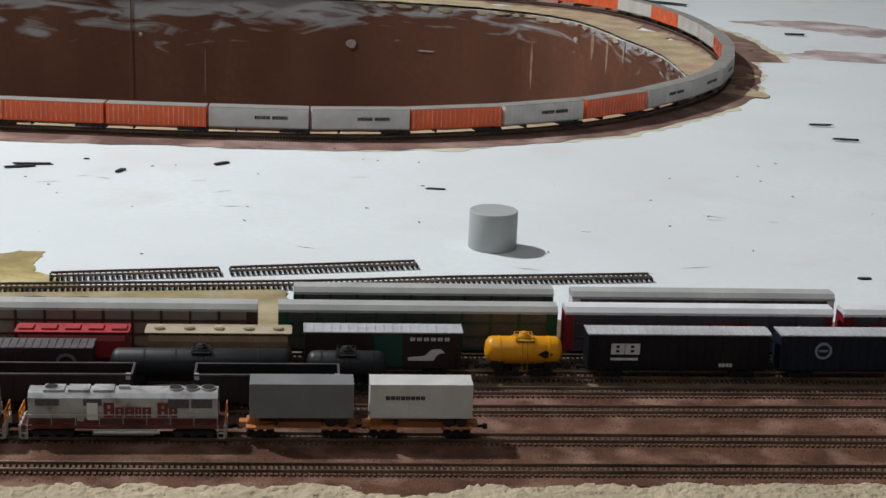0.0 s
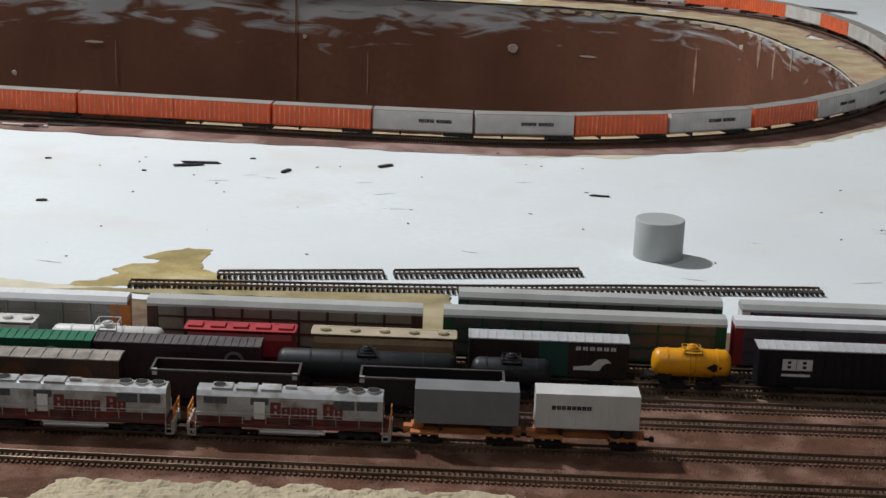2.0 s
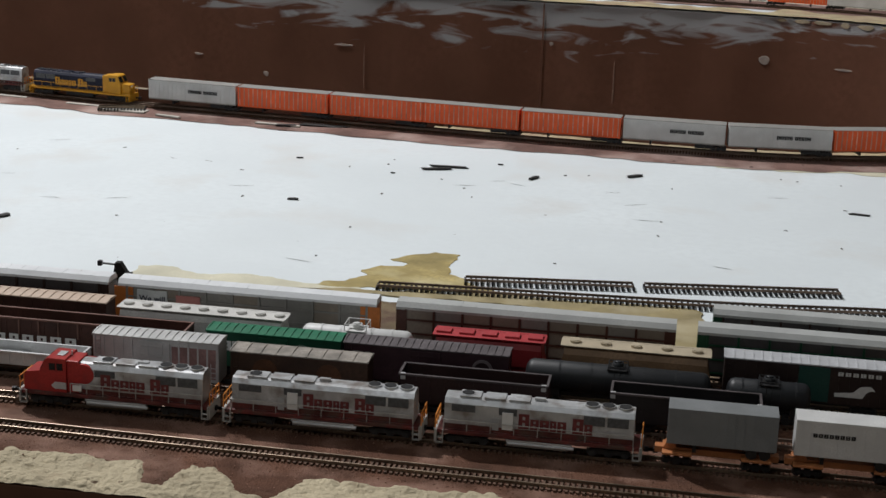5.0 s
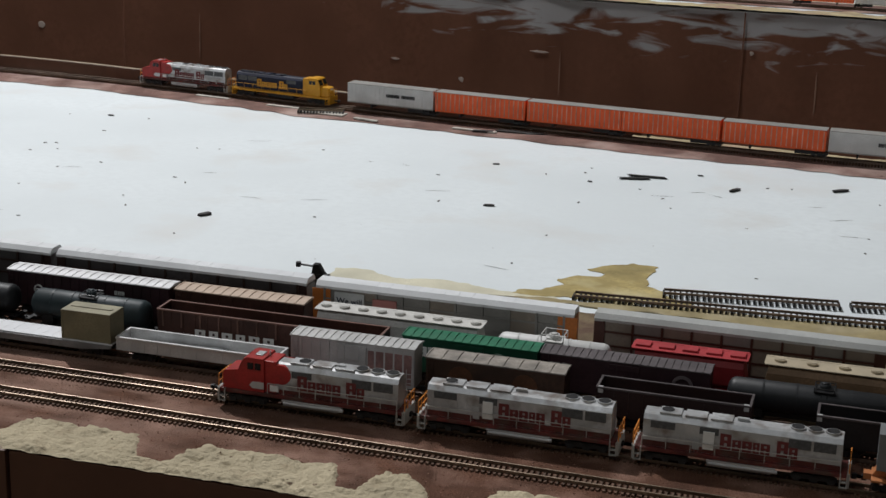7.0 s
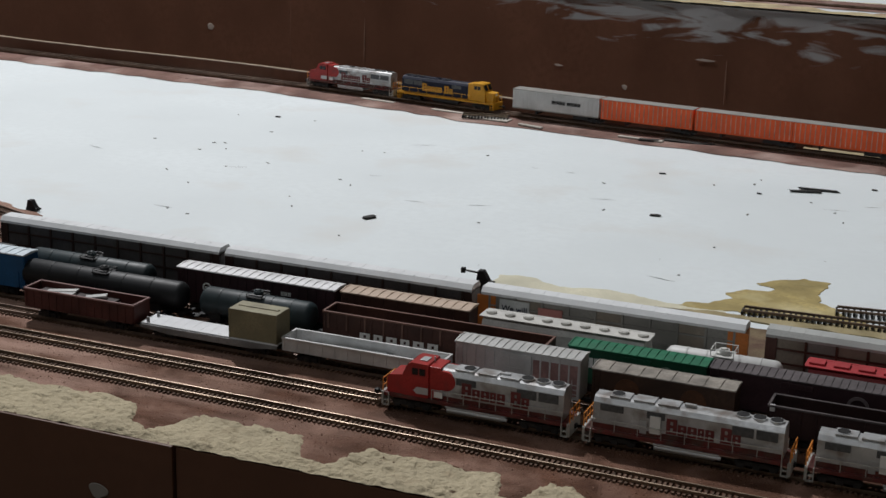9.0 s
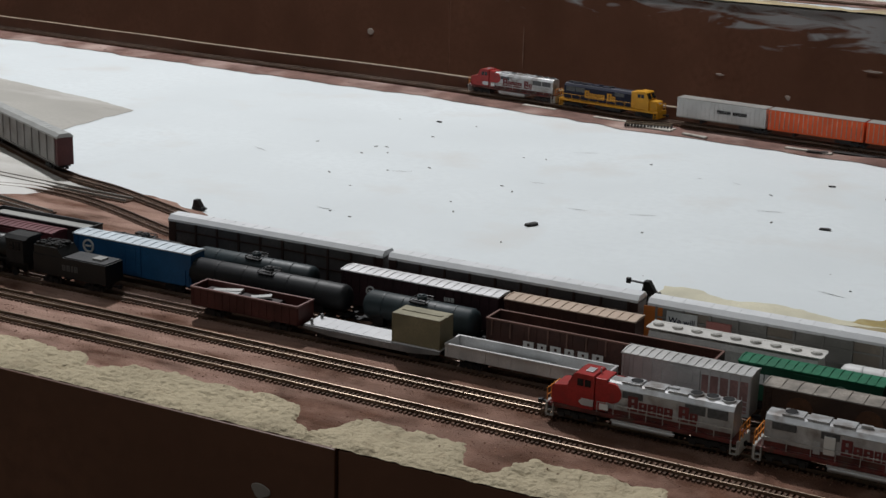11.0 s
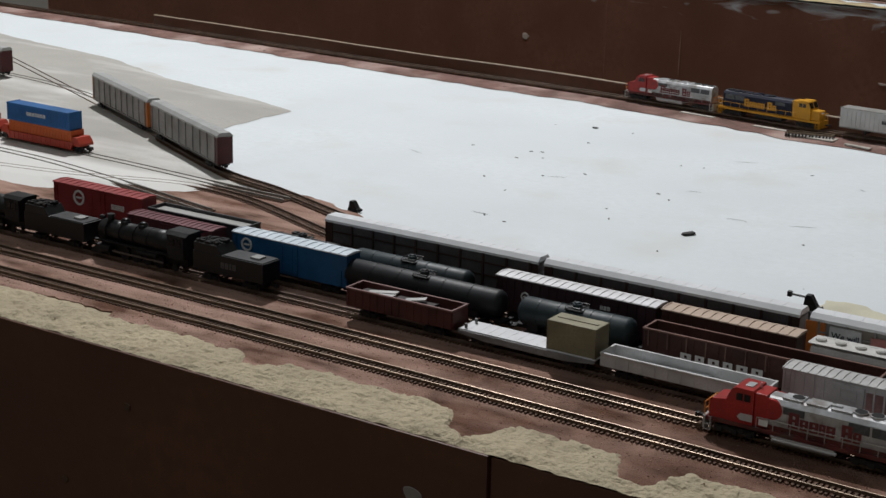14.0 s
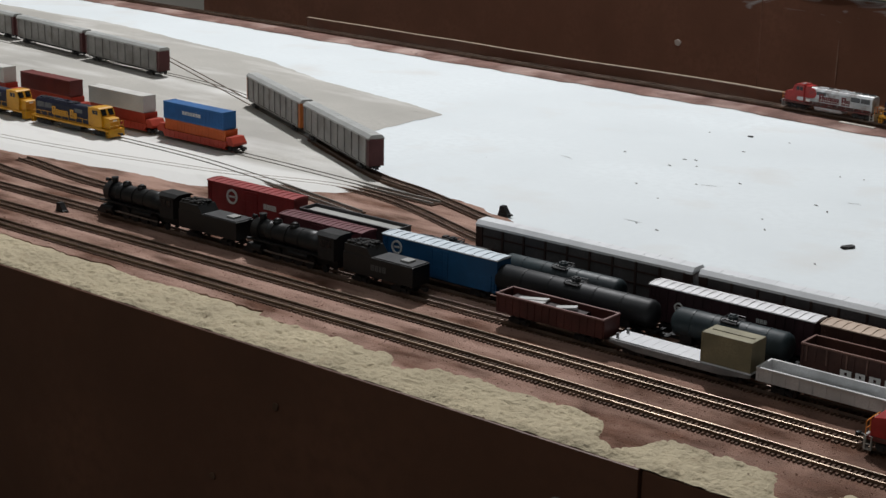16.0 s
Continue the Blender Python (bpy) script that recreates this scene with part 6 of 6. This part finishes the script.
l1 = locomotive(0, 0, 0.127, "cab", "silver and red road locomotive leading the rear train")
put_on_rear(l1, 0.0635, ZREAR)
l2 = locomotive(0, 0, 0.134, "blue", "dark blue and yellow road locomotive of the rear train")
put_on_rear(l2, 0.130 + 0.067, ZREAR)
TO = paint("trailer_orange", (0.85, 0.125, 0.026), 0.45, 0.10)
TW = mat("trailer_white", (0.62, 0.62, 0.61), 0.5, 0, 0.1, 50)
TPOST = mat("worn_orange_post", (0.72, 0.36, 0.26), 0.5, 0.1, 0.3, 90)
TTOP = mat("trailer_top", (0.30, 0.29, 0.27), 0.55, 0.1, 0.1, 50)


def roadrailer(body, label, white):
    L = 0.1035
    hl = L / 2
    t = thing("bogie_trailer", 0, 0, 0, 0, label, "trailer", "rear train trailers")
    part("body", box(bmesh.new(), -hl, hl, -0.0088, 0.0088, 0.0082, 0.0285, 0.0003), body, t)
    part("roof", box(bmesh.new(), -hl - 0.0002, hl + 0.0002, -0.0090, 0.0090, 0.0284, 0.0290, 0.0002), TTOP, t)
    for s in (-1, 1):
        posts("side_post", [-hl + 0.0025 + (L - 0.005) * i / 19 for i in range(20)], s * 0.0088 - 0.0005, s * 0.0088 + 0.0005, [(0.0090, 0.0278)] * 20, body if white else TPOST, t)
    part("sill", B(-hl, hl, -0.0090, 0.0090, 0.0074, 0.0086), TTOP if white else body, t)
    part("landing_gear", B(-hl * 0.45 - 0.001, -hl * 0.45 + 0.001, -0.0075, 0.0075, 0.0030, 0.0076), BLACK, t)
    k = shared("truck", TRUCK, t, pose(hl - 0.006, 0, 0.0006))
    for a in (-0.0055, 0.0055):
        shared("wheelset", WHEELSET, k, pose(a, 0, 0))
    part("axle_box", B(hl - 0.030, hl - 0.012, -0.0080, 0.0080, 0.0030, 0.0076), BLACK, t)
    if white:
        bars("lettering", [0.0030, 0.0022, 0.0014, 0.0026, 0.0014, 0.0026, -0.0016, 0.0032, 0.0022, 0.0026, 0.0032, 0.0026], -0.004, -0.0093, 0.0170, 0.0036, BLACK, t, gap=0.0005)
    return t


proto = {True: roadrailer(TW, "white ribbed bogie trailer with dark lettering", True), False: roadrailer(TO, "orange ribbed bogie trailer", False)}
used = set()
for i, q in enumerate("WOOOOWWOWOWWWOOWWOWOOWWOWWO"):
    w = q == "W"
    if w not in used:
        ob = proto[w]
        used.add(w)
    else:
        ob = copy_thing(proto[w], pose(0, 0, 0))
    put_on_rear(ob, 0.282 + 0.0522 + i * 0.1055, ZREAR)

# ---- loose things on the board ----
can = thing("grey_cylinder", 0.161, 1.2165, 0, 0, "plain grey plastic cylinder standing on the board", "cylinder")
bm = bmesh.new()
prof = [(0.0197, 0.0), (0.0199, 0.0006), (0.0199, 0.0308), (0.0196, 0.0314), (0.0190, 0.0316)]
rings = [[bm.verts.new((r * math.cos(2 * math.pi * i / 64), r * math.sin(2 * math.pi * i / 64), z)) for i in range(64)] for r, z in prof]
for a, b in zip(rings, rings[1:]):
    for i in range(64):
        bm.faces.new((a[i], a[(i + 1) % 64], b[(i + 1) % 64], b[i]))
bm.faces.new(rings[-1])
bm.faces.new(rings[0][::-1])
part("shell", bm, mat("grey_plastic", (0.40, 0.42, 0.42), 0.5, 0, 0.04, 40), can, smooth=True)

CHIPM = mat("dark_chip", (0.035, 0.033, 0.032), 0.6, 0, 0.3, 200)
for x, y, L, w, h, tn, lab in ((-0.40, 1.475, 0.006, 0.003, 0.0015, 20, "dark chip"), (-0.205, 1.505, 0.005, 0.003, 0.0015, 0, "dark chip"), (-0.30, 1.44, 0.004, 0.003, 0.0014, 0, "dark chip"), (-0.85, 1.535, 0.006, 0.004, 0.0015, 0, "dark chip"), (-0.167, 1.457, 0.013, 0.005, 0.003, 65, "dark chip"), (-0.073, 1.493, 0.016, 0.005, 0.003, 40, "dark chip"), (0.130, 1.406, 0.017, 0.0035, 0.002, -8, "dark sliver"), (-0.252, 1.478, 0.034, 0.004, 0.003, 3, "dark splinter"), (-0.262, 1.466, 0.028, 0.004, 0.003, 18, "dark splinter"), (-0.580, 1.195, 0.011, 0.0065, 0.003, 62, "dark chip"), (-0.365, 1.317, 0.009, 0.005, 0.002, 10, "grey chip"), (0.609, 1.735, 0.025, 0.005, 0.003, 0, "dark sliver"), (0.613, 1.656, 0.028, 0.005, 0.003, -10, "dark sliver"), (0.449, 1.138, 0.010, 0.004, 0.002, 0, "dark sliver"), (0.807, 2.469, 0.03, 0.008, 0.004, -5, "dark sliver"), (0.665, 2.84, 0.10, 0.012, 0.004, -35, "long dark strip"), (-0.705, 1.012, 0.009, 0.007, 0.004, 10, "dark chip"), (-0.41, 1.62, 0.05, 0.010, 0.003, 3, "flat dark scrap"), (-0.45, 1.61, 0.02, 0.008, 0.003, 8, "flat dark scrap")):
    L, w, h = L / 2, w * 0.34, h * 0.65
    bm = bmesh.new()
    bmesh.ops.create_cube(bm, size=2)
    bmesh.ops.subdivide_edges(bm, edges=bm.edges[:], cuts=2, use_grid_fill=True)
    for v in bm.verts:
        j = 1 + 0.35 * noise.noise((v.co.x * 1.3 + x * 40, v.co.y * 1.3, v.co.z * 1.3 + y * 40))
        v.co = Vector((v.co.x * L * j, v.co.y * w * (1.5 - 0.5 * abs(v.co.x)) * j, h * 0.5 * (1 + v.co.z * min(1, j))))
    o = solid("debris_chip", bm, CHIPM, lab + " lying on the white board", "debris", "debris on the board")
    o.matrix_basis = pose(x, y, 0.0002 if y < 1.6 else 0.0016, 0, 0, tn)
STRIP = mat("pale_strip", (0.52, 0.49, 0.44), 0.8, 0, 0.2, 60)
for x, y, L, w, tn in ((-0.64, 1.634, 0.052, 0.016, -5), (-0.69, 1.648, 0.05, 0.006, -8), (-0.585, 1.618, 0.03, 0.005, -14), (-0.46, 1.612, 0.05, 0.006, -6), (-0.79, 1.668, 0.045, 0.006, -9)):
    o = solid("cardboard_strip", box(bmesh.new(), -L / 2, L / 2, -w / 2, w / 2, 0, 0.0016, 0.0004), STRIP, "pale worn strip lying beside the rear track", "strip", "debris on the board")
    o.matrix_basis = pose(x, y, 0.0016, 0, 0, tn)
rr = random.Random(11)
CRUMB = mat("grey_crumb", (0.16, 0.15, 0.14), 0.7, 0, 0.3, 200)
for i in range(60):
    x, y = rr.uniform(-0.95, 0.5), rr.uniform(1.13, 1.54)
    if x < -0.8 and y < 1.2:
        continue
    L = rr.uniform(0.0007, 0.0022)
    o = solid("debris_crumb", box(bmesh.new(), -L, L, -0.0007, 0.0007, 0, 0.0005, 0.0002), CRUMB, "tiny grey crumb on the white board", "debris", "debris on the board")
    o.matrix_basis = pose(x, y, 0.0001, 0, 0, rr.uniform(0, 180))
for i in range(26):
    x, y = rr.uniform(-0.95, 0.45), rr.uniform(1.13, 1.52)
    if x < -0.8 and y < 1.2:
        continue
    n, L, a = 6, rr.uniform(0.004, 0.013), rr.uniform(-0.5, 0.5)
    bm = bmesh.new()
    up, dn = [], []
    for k in range(n + 1):
        q = k / n - 0.5
        yy = 0.0012 * noise.noise((q * 3, i * 3.1, 0))
        w = 0.0003 * (1 - abs(2 * q)) + 0.0001
        up.append(bm.verts.new((q * L * 2, yy + w, 0.0002)))
        dn.append(bm.verts.new((q * L * 2, yy - w, 0.0002)))
    for k in range(n):
        bm.faces.new((dn[k], dn[k + 1], up[k + 1], up[k]))
    bmesh.ops.solidify(bm, geom=bm.faces[:], thickness=0.00015)
    o = solid("paint_crack", bm, CRUMB, "fine grey crack in the white paint", "crack", "cracks in the paint")
    o.matrix_basis = pose(x, y, 0.0, 0, 0, math.degrees(a))
# a short track offcut beside the rear line
track([(-0.668, 1.628), (-0.645, 1.634), (-0.618, 1.641)], "short track offcut by the rear ballast", tie=TIE_BLACK, z=0.0020, name="track_offcut", pitch=0.0036)


def switch_stand(x, y, label, arm=True, up=0.0):
    s = thing("switch_machine", x, y, 0.0, 0, label, "switch machine", "switch machines")
    if up:
        part("post", box(bmesh.new(), -0.0035, 0.0035, -0.0035, 0.0035, 0, up, 0.0006), BLACK, s)
    part("base", box(bmesh.new(), -0.006, 0.011, -0.005, 0.005, up, up + 0.006, 0.0010), BLACK, s)
    part("motor", extrude_y(bmesh.new(), [(-0.005, up + 0.005), (-0.003, up + 0.017), (0.003, up + 0.017), (0.010, up + 0.006)], -0.0042, 0.0042), BLACK, s)
    part("lug", tube(bmesh.new(), (0.009, 0, up + 0.003), (0.016, 0, up + 0.005), 0.0018, 8), BLACK, s)
    if arm:
        part("arm", tube(bmesh.new(), (-0.002, 0, up + 0.0135), (-0.022, 0.001, up + 0.0140), 0.0013, 8), BLACK, s)
        part("knob", box(bmesh.new(), -0.025, -0.020, -0.0025, 0.0025, up + 0.0110, up + 0.0172, 0.0008), BLACK, s)
    s.scale = (0.60, 0.60, 0.60) if arm else (0.6, 0.6, 0.55)
    return s


switch_stand(-0.405, 1.001, "black switch machine with lever arm by the autoracks", True, 0.036)
switch_stand(-0.842, 1.085, "black switch machine behind the autorack", False, 0.0)
switch_stand(-0.805, 0.962, "black switch machine in the yard throat", False, 0.010)
switch_stand(-1.118, 0.838, "black switch machine beside the front track", False)
